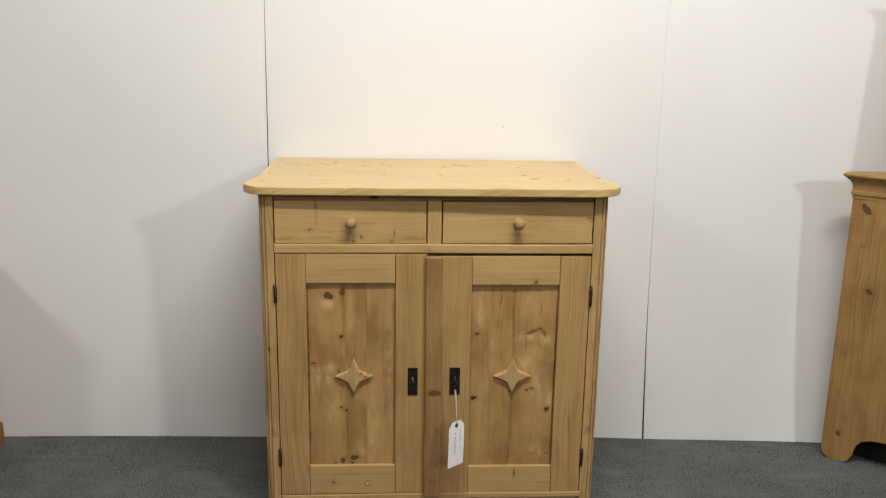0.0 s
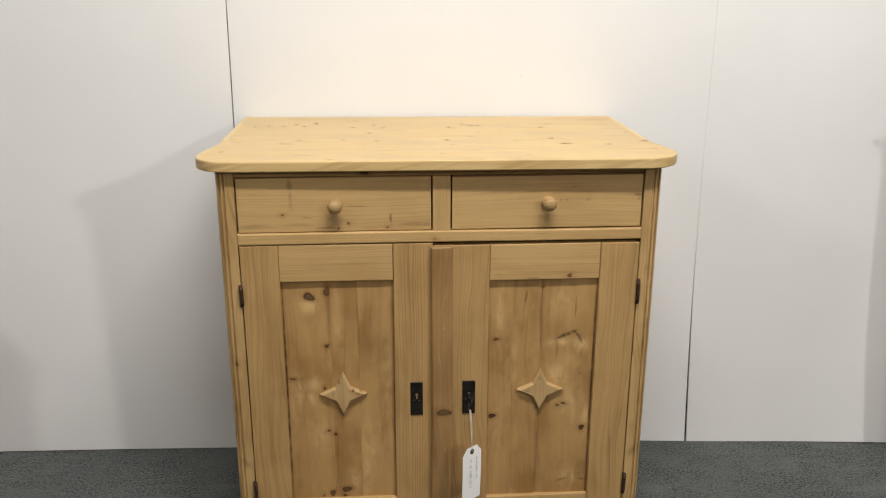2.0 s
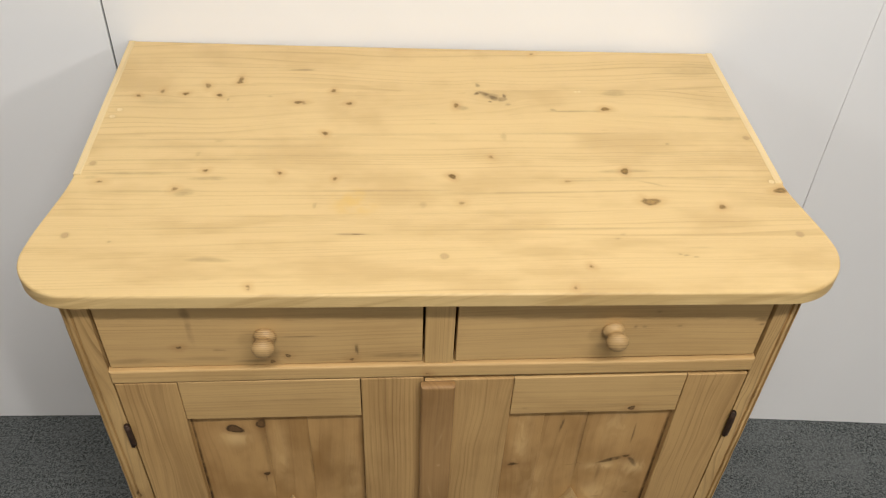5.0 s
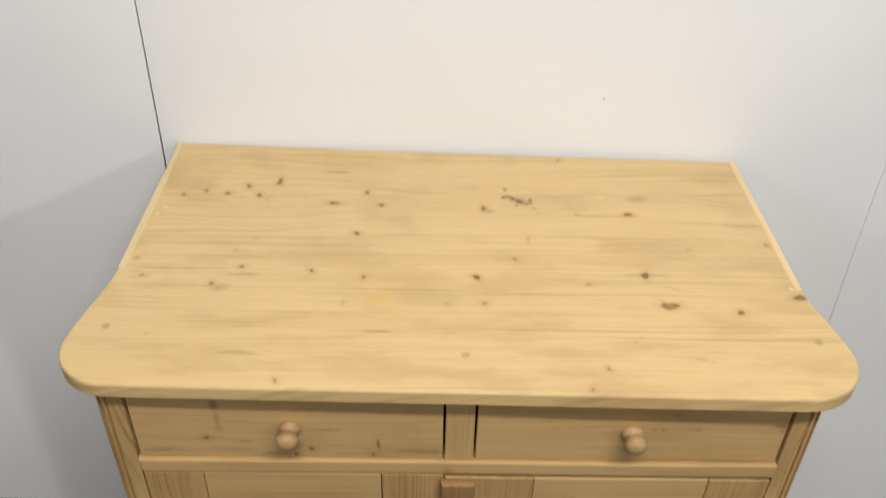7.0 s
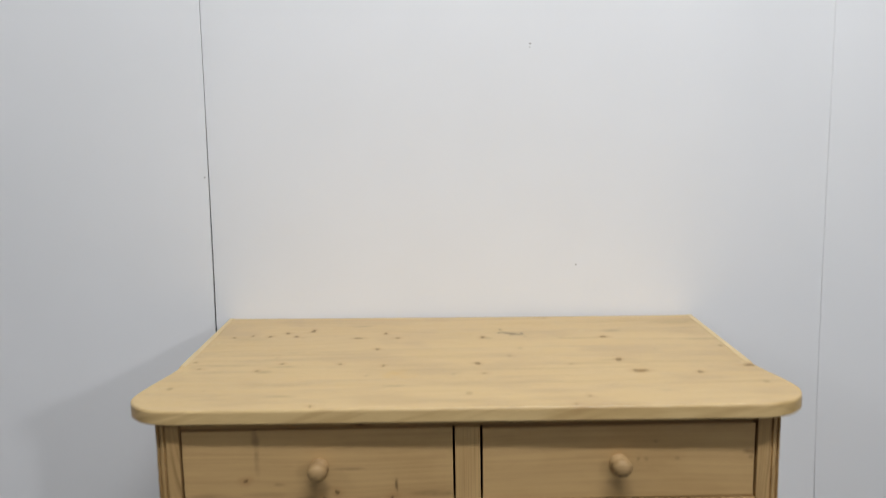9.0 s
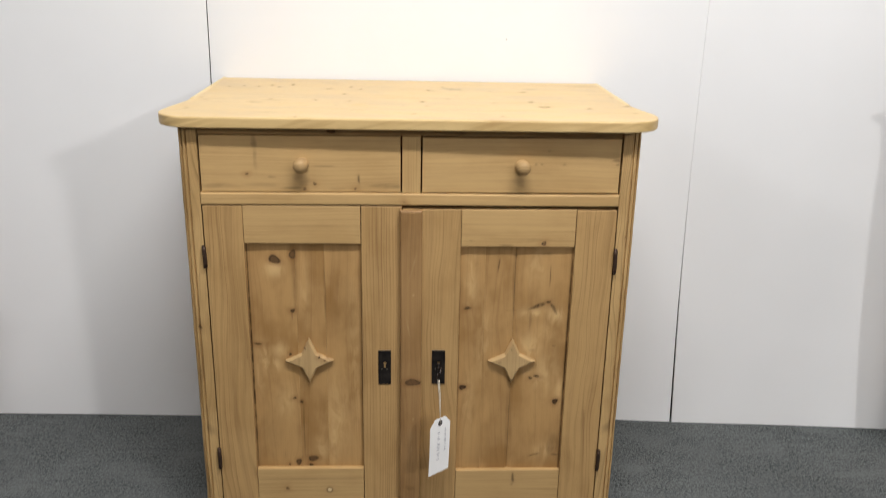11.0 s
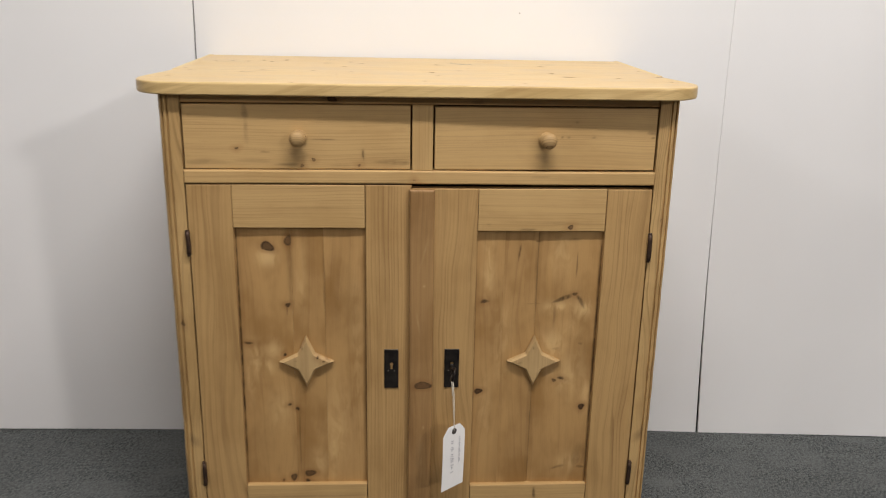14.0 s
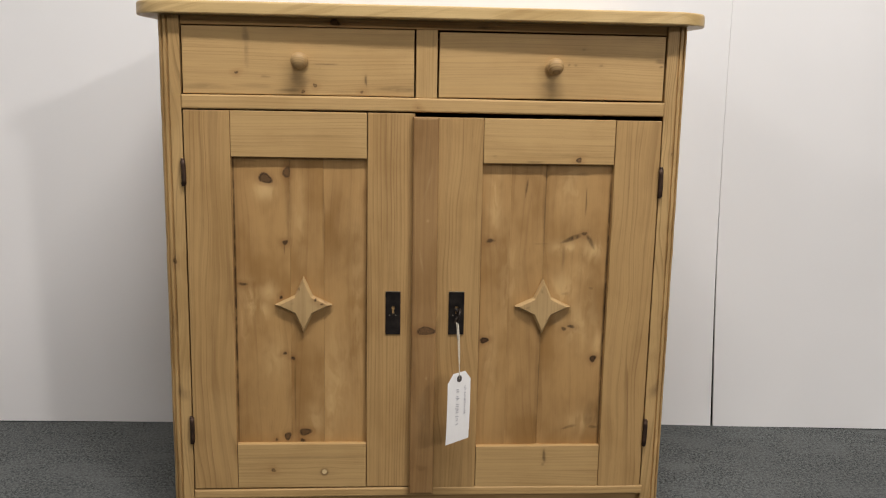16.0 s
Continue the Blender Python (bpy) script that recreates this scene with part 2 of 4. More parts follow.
def make_carpet():
    n = Nodes("grey_carpet")
    p = n.where()
    x, y, z = n.split(p)
    loop = n.noise(p, 290.0, 2.0, 0.7)
    tuft = n.noise(n.vec(n.math("ADD", x, 3.1), y, z), 135.0, 2.0, 0.6)
    patch = n.noise(p, 7.0, 5.0, 0.7)
    wide = n.noise(p, 1.6, 2.0)
    brush = n.noise(n.vec(n.math("ADD", n.math("MULTIPLY", x, 5.0), n.math("MULTIPLY", y, 3.0)), n.math("MULTIPLY", y, 26.0), 4.0), 1.0, 3.0, 0.6)
    hue = n.noise(n.vec(n.math("ADD", x, 9.0), y, z), 120.0, 2.0)
    fleck = n.math("ADD", n.math("MULTIPLY", loop, 0.64), n.math("MULTIPLY", tuft, 0.36))
    base = n.mix(n.span(fleck, 0.40, 0.60), (0.020, 0.022, 0.022), (0.186, 0.197, 0.194))
    base = n.mix(n.span(hue, 0.40, 0.7, 0.0, 0.35), base, (0.070, 0.088, 0.092))
    base = n.mix(n.span(patch, 0.42, 0.66, 0.0, 0.52), base, (0.142, 0.151, 0.151))
    base = n.mix(n.span(brush, 0.48, 0.72, 0.0, 0.34), base, (0.165, 0.176, 0.176))
    base = n.mix(n.span(wide, 0.4, 0.65, 0.0, 0.25), base, (0.066, 0.071, 0.072))
    return n.done(base, 0.95, fleck, 0.4, 0.0010, gloss=0.1)


def make_plain(name, a, b, scale, rough, metal=0.0, strength=0.15, gloss=0.5):
    n = Nodes(name)
    f = n.noise(n.where(), scale, 4.0, 0.6)
    g = n.noise(n.where(), scale * 9, 2.0, 0.6)
    colour = n.mix(n.span(n.math("ADD", n.math("MULTIPLY", f, 0.7), n.math("MULTIPLY", g, 0.3)), 0.3, 0.7), a, b)
    return n.done(colour, n.span(f, 0.3, 0.7, rough * 0.85, min(1.0, rough * 1.15)), g, strength, 0.0005, metal, gloss)


PAINT, CARPET = make_paint(), make_carpet()
# Unseen walls: tone chosen dark so that less light bounces back.
DULL = make_plain("low_bounce_wall", (0.27, 0.25, 0.225), (0.33, 0.31, 0.28), 3, 0.85)
CEILING = make_plain("ceiling_board", (0.62, 0.61, 0.59), (0.70, 0.69, 0.67), 3, 0.8)
# Near black: the cavity behind the wall boards, and painted shade under the cupboard.
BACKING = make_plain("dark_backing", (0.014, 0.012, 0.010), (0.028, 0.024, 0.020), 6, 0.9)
IRON = make_plain("black_iron", (0.022, 0.019, 0.018), (0.055, 0.045, 0.040), 60, 0.38, 0.75)
RUST = make_plain("rusty_iron", (0.035, 0.022, 0.016), (0.085, 0.048, 0.03), 90, 0.55, 0.6)
STEEL = make_plain("worn_steel", (0.22, 0.19, 0.15), (0.36, 0.31, 0.25), 90, 0.4, 0.8)
CARD = make_plain("white_card", (0.88, 0.877, 0.868), (0.92, 0.917, 0.906), 30, 0.7)
STRING = make_plain("cotton_string", (0.62, 0.56, 0.45), (0.74, 0.68, 0.57), 300, 0.9)
EYELET = make_plain("card_eyelet", (0.05, 0.045, 0.042), (0.12, 0.10, 0.09), 300, 0.7)
INK = make_plain("faded_ink", (0.34, 0.34, 0.38), (0.52, 0.52, 0.55), 300, 0.8)
SCUFF = make_plain("wall_scuff", (0.36, 0.345, 0.32), (0.52, 0.50, 0.47), 300, 0.8)

# ---- mesh helpers ----
SEED = [0]


def thing(name, label, category, place=(0, 0, 0), group=""):
    ob = tagged(new(name), label, category, group)
    ob.location = place
    ob.empty_display_size = 0.05
    return ob


def link(name, mesh, mat, parent=None, label=""):
    if not mesh.materials:
        mesh.materials.append(mat)
    ob = new(name, mesh)
    if parent is not None:
        up, m = parent, Matrix()
        while up is not None:
            m = up.matrix_basis @ m
            up = up.parent
        ob.parent = parent
        ob.matrix_parent_inverse = m.inverted()
    return tagged(ob, label)


def set_float(mesh, name, values, kind="FLOAT"):
    a = mesh.attributes.new(name, kind, "POINT")
    a.data.foreach_set("vector" if kind == "FLOAT_VECTOR" else "value", np.ascontiguousarray(values, dtype=np.float32).ravel())


def grained(mesh, along=2, knots=(), flat=(0, 2), boards=()):
    """Give a mesh its grain: along one axis, across the sum of the others. knots: (a, b, radius along a, radius along b, depth)
    in the two flat axes. boards: (upper limit across, fineness) for boards glued side by side."""
    co = np.empty(len(mesh.vertices) * 3)
    mesh.vertices.foreach_get("co", co)
    co = co.reshape(-1, 3)
    SEED[0] += 1
    others = [i for i in range(3) if i != along]
    across = co[:, others[0]] * (1.0 if others[0] != 1 else 0.9) + co[:, others[1]] * (0.9 if others[1] == 1 else 1.0)
    seed = np.full(len(co), SEED[0] * 3.7)
    low = -9.0
    for k, (limit, fine) in enumerate(boards):
        here = (co[:, flat[1]] > low + 0.004 * np.sin(co[:, flat[0]] * 6)) & (co[:, flat[1]] <= limit + 0.004 * np.sin(co[:, flat[0]] * 6))
        across = np.where(here, across * fine + k * 0.37, across)
        seed = np.where(here, seed + k * 1.9, seed)
        low = limit
    set_float(mesh, "grain", np.stack([co[:, along] + SEED[0] * 1.31, across + SEED[0] * 0.77, seed], 1), "FLOAT_VECTOR")
    dark, bend, pale, stain, heart = (np.zeros(len(co)) for _ in range(5))
    gap = np.full(len(co), 1.0)
    for k, (a, b, ra, rb, depth, *tilt) in enumerate(knots):
        da, db = co[:, flat[0]] - a, co[:, flat[1]] - b
        w = math.radians(tilt[0]) if tilt else 0.0
        ea, eb = da * math.cos(w) + db * math.sin(w), db * math.cos(w) - da * math.sin(w)
        d = np.sqrt((ea / ra) ** 2 + (eb / rb) ** 2)
        if depth < 0:  # a pale swirl of figure
            pale = np.maximum(pale, -depth * np.exp(-d ** 2))
            continue
        if depth > 1:  # a spilt stain
            stain = np.maximum(stain, (depth - 1) * np.clip(1.6 - d, 0, 1))
            continue
        way = np.arctan2(eb / rb, ea / ra)
        if len(tilt) < 2 or tilt[1] != 1:  # no knot is quite round
            d = d * (1 + 0.14 * np.sin(2 * way + k * 2.1) + 0.10 * np.sin(3 * way + k * 1.3))
        near = min(ra, rb)
        if depth >= 0.55 and near >= 0.002 and max(ra, rb) < 3.2 * near and len(tilt) < 2:  # a knot with a clear rim
            away = (d - 1) * near
            heart = np.where(away < gap, min(1.0, depth * 1.1), heart)
            gap = np.minimum(gap, away)
            lo, ac = (da, db) if flat[0] == along else (db, da)
            r = near * depth
            bend += -np.sign(ac) * r * np.exp(-np.abs(ac) / (3.2 * r)) * np.exp(-(lo / (5.5 * r)) ** 2) * (1 - np.exp(-(ac / (0.8 * r)) ** 2))
            continue
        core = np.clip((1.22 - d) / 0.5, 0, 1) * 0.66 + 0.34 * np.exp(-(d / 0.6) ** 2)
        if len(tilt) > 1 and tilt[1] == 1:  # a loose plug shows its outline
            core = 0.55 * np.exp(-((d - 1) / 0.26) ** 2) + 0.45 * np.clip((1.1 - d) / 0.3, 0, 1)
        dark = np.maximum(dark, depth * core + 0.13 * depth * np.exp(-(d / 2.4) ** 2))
        lo, ac = (da, db) if flat[0] == along else (db, da)
        r = min(ra, rb) * depth
        bend += -np.sign(ac) * r * np.exp(-np.abs(ac) / (3.2 * r)) * np.exp(-(lo / (5.5 * r)) ** 2) * (1 - np.exp(-(ac / (0.8 * r)) ** 2))
    set_float(mesh, "knot_gap", gap)
    set_float(mesh, "knot_depth", heart)
    set_float(mesh, "pale", pale)
    set_float(mesh, "stain", stain)
    set_float(mesh, "knot", np.clip(dark, 0, 1))
    set_float(mesh, "bend", bend)
    return mesh


def plate(shape, nx, ny, thick, r, place):
    """A board with eased edges. shape(s, t) gives the flat face (s, t from 0 to 1) inside the easing r;
    place(a, b, d) puts flat coordinates and depth d into the world, d = thick being the face."""
    s, t = np.meshgrid(np.linspace(0, 1, nx + 1), np.linspace(0, 1, ny + 1), indexing="ij")
    a, b = shape(s, t)
    gid = np.arange((nx + 1) * (ny + 1)).reshape(nx + 1, ny + 1)
    loop = np.concatenate([gid[:, 0], gid[-1, 1:], gid[::-1, -1][1:], gid[0, ::-1][1:-1]])
    pa, pb = a.ravel()[loop], b.ravel()[loop]
    ta, tb = np.roll(pa, -1) - pa, np.roll(pb, -1) - pb
    ln = np.hypot(ta, tb) + 1e-12
    na, nb = tb / ln, -ta / ln
    ma, mb = na + np.roll(na, 1), nb + np.roll(nb, 1)
    m2 = (ma * ma + mb * mb) / 2 + 1e-9
    ma, mb = ma / m2, mb / m2
    verts = [np.stack([a.ravel(), b.ravel(), np.full(a.size, thick)], 1)]
    for out, d in ((0.55 * r, thick - 0.12 * r), (0.88 * r, thick - 0.45 * r), (r, thick - r), (r, min(r * 0.5, thick * 0.3)), (0.6 * r, 0.0)):
        verts.append(np.stack([pa + ma * out, pb + mb * out, np.full(len(loop), d)], 1))
    faces = [(gid[i, j], gid[i + 1, j], gid[i + 1, j + 1], gid[i, j + 1]) for i in range(nx) for j in range(ny)]
    k, prev, start = len(loop), loop, a.size
    for ring in range(5):
        cur = np.arange(start, start + k)
        for i in range(k):
            j = (i + 1) % k
            faces.append((prev[i], cur[i], cur[j], prev[j]))
        prev, start = cur, start + k
    faces.append(tuple(prev[::-1]))
    v = np.concatenate(verts)
    x, y, z = place(v[:, 0], v[:, 1], v[:, 2])
    mesh = bpy.data.meshes.new("board")
    mesh.from_pydata(np.stack([x, y, z], 1).tolist(), [], [tuple(int(q) for q in f) for f in faces])
    bm = bmesh.new()
    bm.from_mesh(mesh)
    bmesh.ops.recalc_face_normals(bm, faces=bm.faces)
    bm.to_mesh(mesh)
    bm.free()
    return mesh


def rect(a0, a1, b0, b1, r):
    return lambda s, t: (a0 + r + (a1 - a0 - 2 * r) * s, b0 + r + (b1 - b0 - 2 * r) * t)


def front_board(x0, x1, z0, z1, face, thick, r=0.0015, step=0.0, warp=0.0):
    """An upright board whose face looks towards -y."""
    nx = max(1, int((x1 - x0) / step)) if step else 2
    nz = max(1, int((z1 - z0) / step)) if step else 2
    if not step:
        nx, nz = (8, 2) if x1 - x0 > z1 - z0 else (2, 8)
    ph = random.random() * 6

    def put(a, b, d):
        return a + warp * np.sin(b * 9 + ph), face + thick - d + warp * 0.6 * np.sin(b * 7 + a * 5 + ph), b + warp * np.sin(a * 8 + ph)
    return plate(rect(x0, x1, z0, z1, r), nx, nz, thick, r, put)


def prism(points, lo, hi, axis=2, rows=1):
    """A closed outline pushed along an axis."""
    n = len(points)
    verts = []
    for k in range(rows + 1):
        h = lo + (hi - lo) * k / rows
        for a, b in points:
            verts.append([(h, a, b), (a, h, b), (a, b, h)][axis])
    faces = [tuple(range(n)), tuple(range(rows * n, rows * n + n))]
    for k in range(rows):
        for i in range(n):
            j = (i + 1) % n
            faces.append((k * n + i, k * n + j, k * n + n + j, k * n + n + i))
    mesh = bpy.data.meshes.new("prism")
    mesh.from_pydata(verts, [], faces)
    bm = bmesh.new()
    bm.from_mesh(mesh)
    bmesh.ops.recalc_face_normals(bm, faces=bm.faces)
    bm.to_mesh(mesh)
    bm.free()
    return mesh


def lathe(profile, centre, seg=28):
    """Turned about an axis that runs along -y from centre; profile: (distance out, radius)."""
    verts, faces = [], []
    for d, r in profile:
        for i in range(seg):
            w = 2 * math.pi * i / seg
            verts.append((centre[0] + r * math.cos(w), centre[1] - d, centre[2] + r * math.sin(w)))
    for k in range(len(profile) - 1):
        for i in range(seg):
            j = (i + 1) % seg
            faces.append((k * seg + i, k * seg + j, k * seg + seg + j, k * seg + seg + i))
    faces += [tuple(range(seg)), tuple(range((len(profile) - 1) * seg, len(profile) * seg))]
    mesh = bpy.data.meshes.new("turned")
    mesh.from_pydata(verts, [], faces)
    bm = bmesh.new()
    bm.from_mesh(mesh)
    bmesh.ops.recalc_face_normals(bm, faces=bm.faces)
    bm.to_mesh(mesh)
    bm.free()
    for p in mesh.polygons:
        p.use_smooth = len(p.vertices) == 4
    return mesh


def tube(points, radius, seg=8, closed=False):
    """A round cord or wire along points."""
    pts = [Vector(p) for p in points]
    n, verts, faces = len(pts), [], []
    for k, p in enumerate(pts):
        a = pts[(k - 1) % n] if closed or k else p
        b = pts[(k + 1) % n] if closed or k < n - 1 else p
        way = (b - a).normalized()
        side = way.cross(Vector((0.31, 0.22, 0.92)) if abs(way.z) < 0.8 else Vector((0.9, 0.3, 0.1))).normalized()
        up = side.cross(way)
        for i in range(seg):
            w = 2 * math.pi * i / seg
            verts.append(p + radius * (math.cos(w) * side + math.sin(w) * up))
    for k in range(n if closed else n - 1):
        q = (k + 1) % n
        for i in range(seg):
            j = (i + 1) % seg
            faces.append((k * seg + i, k * seg + j, q * seg + j, q * seg + i))
    if not closed:
        faces += [tuple(range(seg))[::-1], tuple(range((n - 1) * seg, n * seg))]
    mesh = bpy.data.meshes.new("cord")
    mesh.from_pydata([tuple(v) for v in verts], [], faces)
    for p in mesh.polygons:
        p.use_smooth = True
    return mesh


def crisp(mesh, angle=0.6):
    """Smooth shading that stops at real edges."""
    bm = bmesh.new()
    bm.from_mesh(mesh)
    for f in bm.faces:
        f.smooth = True
    for e in bm.edges:
        e.smooth = len(e.link_faces) == 2 and e.calc_face_angle(0.0) < angle
    bm.to_mesh(mesh)
    bm.free()
    return mesh


def structure(name, mesh, mat, label):
    return tagged(link(name, mesh, mat), label, "", "", "structure")


# ---- the room ----


def lean(x, h):
    """How far a board leans back from its foot at height h."""
    k = min(1.0, max(0.0, (x - 0.52) / 0.25))
    k = k * k * (3 - 2 * k)
    return 0.050 * min(h, 1.0) * (1 - k) + 0.08 * math.tanh(h / 0.6) * k



def box(x0, x1, y0, y1, z0, z1):
    return prism([(x0, y0), (x1, y0), (x1, y1), (x0, y1)], z0, z1)


structure("floor", box(-4.6, 6.1, -7.1, 0.95, -0.05, 0.0), CARPET, "dark grey speckled loop-pile carpet")
structure("ceiling", box(-4.6, 6.1, -7.1, 0.95, 3.4, 3.5), CEILING, "plain white ceiling")
structure("wall_west", box(-4.7, -4.6, -7.1, 0.95, 0, 3.4), DULL, "unseen plain wall, kept dark to cut bounced light")
structure("wall_east", box(6.1, 6.2, -7.1, 0.95, 0, 3.4), DULL, "unseen plain wall, kept dark to cut bounced light")
structure("wall_south", box(-4.7, 6.2, -7.2, -7.1, 0, 3.4), DULL, "unseen plain wall, kept dark to cut bounced light")
wall = structure("wall_north", box(-4.6, 6.1, 0.85, 0.95, 0, 3.4), BACKING, "wall faced with white painted boards, dark joints between them")


def wall_line(x):
    """Where the face of the boards meets the carpet."""
    if x <= -0.52:
        return 0.532 - 0.020 * (x + 0.52)
    if x <= 0.77:
        return 0.530 - 0.0275 * (x + 0.52) - (0.010 * max(0.0, (x - 0.60) / 0.17))
    return 0.4835 - 0.0810 * (x - 0.772)


def wall_board(left, right, label):
    """A tall painted board between two edges, given as x for heights; it meets the carpet."""
    heights = [0, 0.06, 0.13, 0.22, 0.32, 0.44, 0.58, 0.74, 0.92, 1.15, 1.45, 1.9, 2.5, 3.4]
    cols = 60
    verts, faces = [], []
    for depth in (0.0, 0.006):
        for h in heights:
            a, b = left(h), right(h)
            for c in range(cols + 1):
                x = a + (b - a) * c / cols
                mid = min(max(x, left(0) + 1e-4), right(0) - 1e-4)
                sag = 0.0015 * math.sin(3.1 * x + 1.7 * h) + 0.001 * math.sin(7.3 * x - h)
                verts.append((x, wall_line(mid) + lean(x, h) + sag + depth, h + (0.0018 * math.sin(x * 5.3 + 1) + 0.0018 if h == 0 else 0)))
    row, size = cols + 1, (cols + 1) * len(heights)
    for k in range(len(heights) - 1):
        for c in range(cols):
            p = k * row + c
            faces.append((p, p + 1, p + row + 1, p + row))
            faces.append((p + size, p + row + size, p + row + 1 + size, p + 1 + size))
        for c in (0, cols):
            p = k * row + c
            faces.append((p, p + row, p + row + size, p + size))
    for c in range(cols):
        for base in (0, (len(heights) - 1) * row):
            p = base + c
            faces.append((p, p + size, p + 1 + size, p + 1))
    mesh = bpy.data.meshes.new("wall_board")
    mesh.from_pydata(verts, [], faces)
    bm = bmesh.new()
    bm.from_mesh(mesh)
    bmesh.ops.recalc_face_normals(bm, faces=bm.faces)
    bm.to_mesh(mesh)
    bm.free()
    crisp(mesh)
    return link("wall_panel", mesh, PAINT, wall, label)


def seam_right(h):
    return float(np.interp(h, [0.0, 0.4, 0.85, 1.7], [0.7695, 0.7690, 0.7690, 0.7720]))


def seam_left(h):
    return float(np.interp(h, [0.0, 0.5, 1.0, 1.5, 3.4], [-0.5289, -0.5280, -0.5268, -0.5235, -0.517]))


def slit(h):
    """Half the width of the open joint, which closes towards the top."""
    return float(np.interp(h, [0.0, 1.05, 1.5, 1.9, 3.4], [0.0018, 0.0017, 0.0007, 0.0003, 0.0002]))


wall_board(lambda h: -4.6, lambda h: seam_left(h) - slit(h), "white painted wall board")
wall_board(lambda h: seam_left(h) + slit(h), lambda h: seam_right(h) - 0.0030 * max(0.07, 1 - h / 0.7), "white painted wall board")
wall_board(lambda h: seam_right(h) + 0.0030 * max(0.07, 1 - h / 0.7), lambda h: 6.1, "white painted wall board")


def scuff(x, z, rx, rz):
    """A small dark mark on the paint."""
    y = wall_line(x) + lean(x, z)
    pts = [(x + rx * (1 + 0.3 * math.sin(5 * i + x * 40)) * math.cos(i * 0.785), z + rz * (1 + 0.3 * math.cos(3 * i + z * 50)) * math.sin(i * 0.785)) for i in range(8)]
    link("scuff", prism(pts, y - 0.0006, y + 0.004, 1), SCUFF, wall, "small dark scuff on the paint")


for x, z, rx, rz in ((0.152, 1.545, 0.003, 0.002), (0.151, 1.538, 0.0015, 0.001), (0.247, 1.087, 0.002, 0.002), (-0.533, 1.283, 0.0014, 0.0018), (0.80, 1.55, 0.003, 0.002), (0.728, 0.50, 0.002, 0.002)):
    scuff(x, z, rx, rz)

# ---- the pine cabinet ----
cabinet = thing("pine_cabinet", "waxed pine cabinet with two drawers over two closed panelled doors", "cabinet")

# top: waisted sides, rounded front corners
X_LEFT, X_RIGHT, Y_BACK_L, Y_BACK_R = -0.4930, 0.4880, 0.5750, 0.5385


def flare(y, reach, start, bulge, front, tuck):
    """How far the side of the top stands out at depth y."""
    k = np.clip((start - y) / (start - bulge), 0, 1)
    out = reach * (0.35 * k + 0.65 * k * k * (3 - 2 * k))
    c = np.clip((bulge - y) / (bulge - front), 0, 1)
    return out - tuck * (1 - np.sqrt(np.clip(1 - c * c, 0, 1)))


def top_shape(s, t):
    q = t ** 1.35
    back = Y_BACK_L + (Y_BACK_R - Y_BACK_L) * (s + 0.35 * s * (1 - s)) - 0.004
    front = -0.0155 - 0.0115 * s
    y = front + (back - front) * q
    left = X_LEFT + 0.004 - flare(y, 0.0255, 0.212, 0.055, front, 0.075)
    right = X_RIGHT - 0.004 + flare(y, 0.0245, 0.185, 0.050, front, 0.078)
    return left + (right - left) * s, y


knots_back = [(-0.445, 0.4075, 0.003, 0.003, 0.8), (-0.411, 0.4195, 0.003, 0.004, 0.6), (-0.375, 0.4125, 0.004, 0.004, 0.9), (-0.344, 0.4355, 0.004, 0.006, 0.6), (-0.295, 0.4545, 0.004, 0.006, 0.7),
              (-0.296, 0.4455, 0.004, 0.005, 0.75), (-0.323, 0.4085, 0.004, 0.004, 0.9), (-0.309, 0.3965, 0.002, 0.003, 0.5), (-0.201, 0.3885, 0.006, 0.004, 0.85), (-0.193, 0.3855, 0.003, 0.003, 0.5),
              (-0.149, 0.4205, 0.004, 0.004, 0.8), (-0.124, 0.3845, 0.004, 0.004, 0.9), (-0.157, 0.3065, 0.004, 0.004, 0.85), (0.04, 0.3795, 0.004, 0.005, 0.85), (0.271, 0.3685, 0.006, 0.005, 0.9),
              (0.081, 0.2465, 0.003, 0.003, 0.6)]
knots_front = [(0.268, 0.2115, 0.006, 0.006, 0.85), (0.29, 0.1435, 0.011, 0.0075, 0.72), (0.284, 0.1465, 0.003, 0.004, 0.8), (0.386, 0.1315, 0.005, 0.004, 0.8), (0.479, 0.1655, 0.008, 0.006, 0.85),
               (0.023, 0.2025, 0.005, 0.005, 0.9), (-0.139, 0.1995, 0.003, 0.003, 0.8), (0.183, 0.1895, 0.003, 0.002, 0.6), (0.185, 0.0195, 0.002, 0.002, 0.85), (0.159, -0.0175, 0.002, 0.002, 0.7),
               (-0.317, 0.2195, 0.003, 0.003, 0.8), (-0.215, 0.2125, 0.003, 0.003, 0.85), (-0.352, 0.1795, 0.004, 0.003, 0.7), (-0.455, 0.1965, 0.003, 0.002, 0.7), (-0.235, -0.0065, 0.002, 0.002, 0.75),
               (-0.234, -0.0115, 0.0018, 0.0012, 0.7), (0.032, 0.1445, 0.003, 0.003, 0.55)]
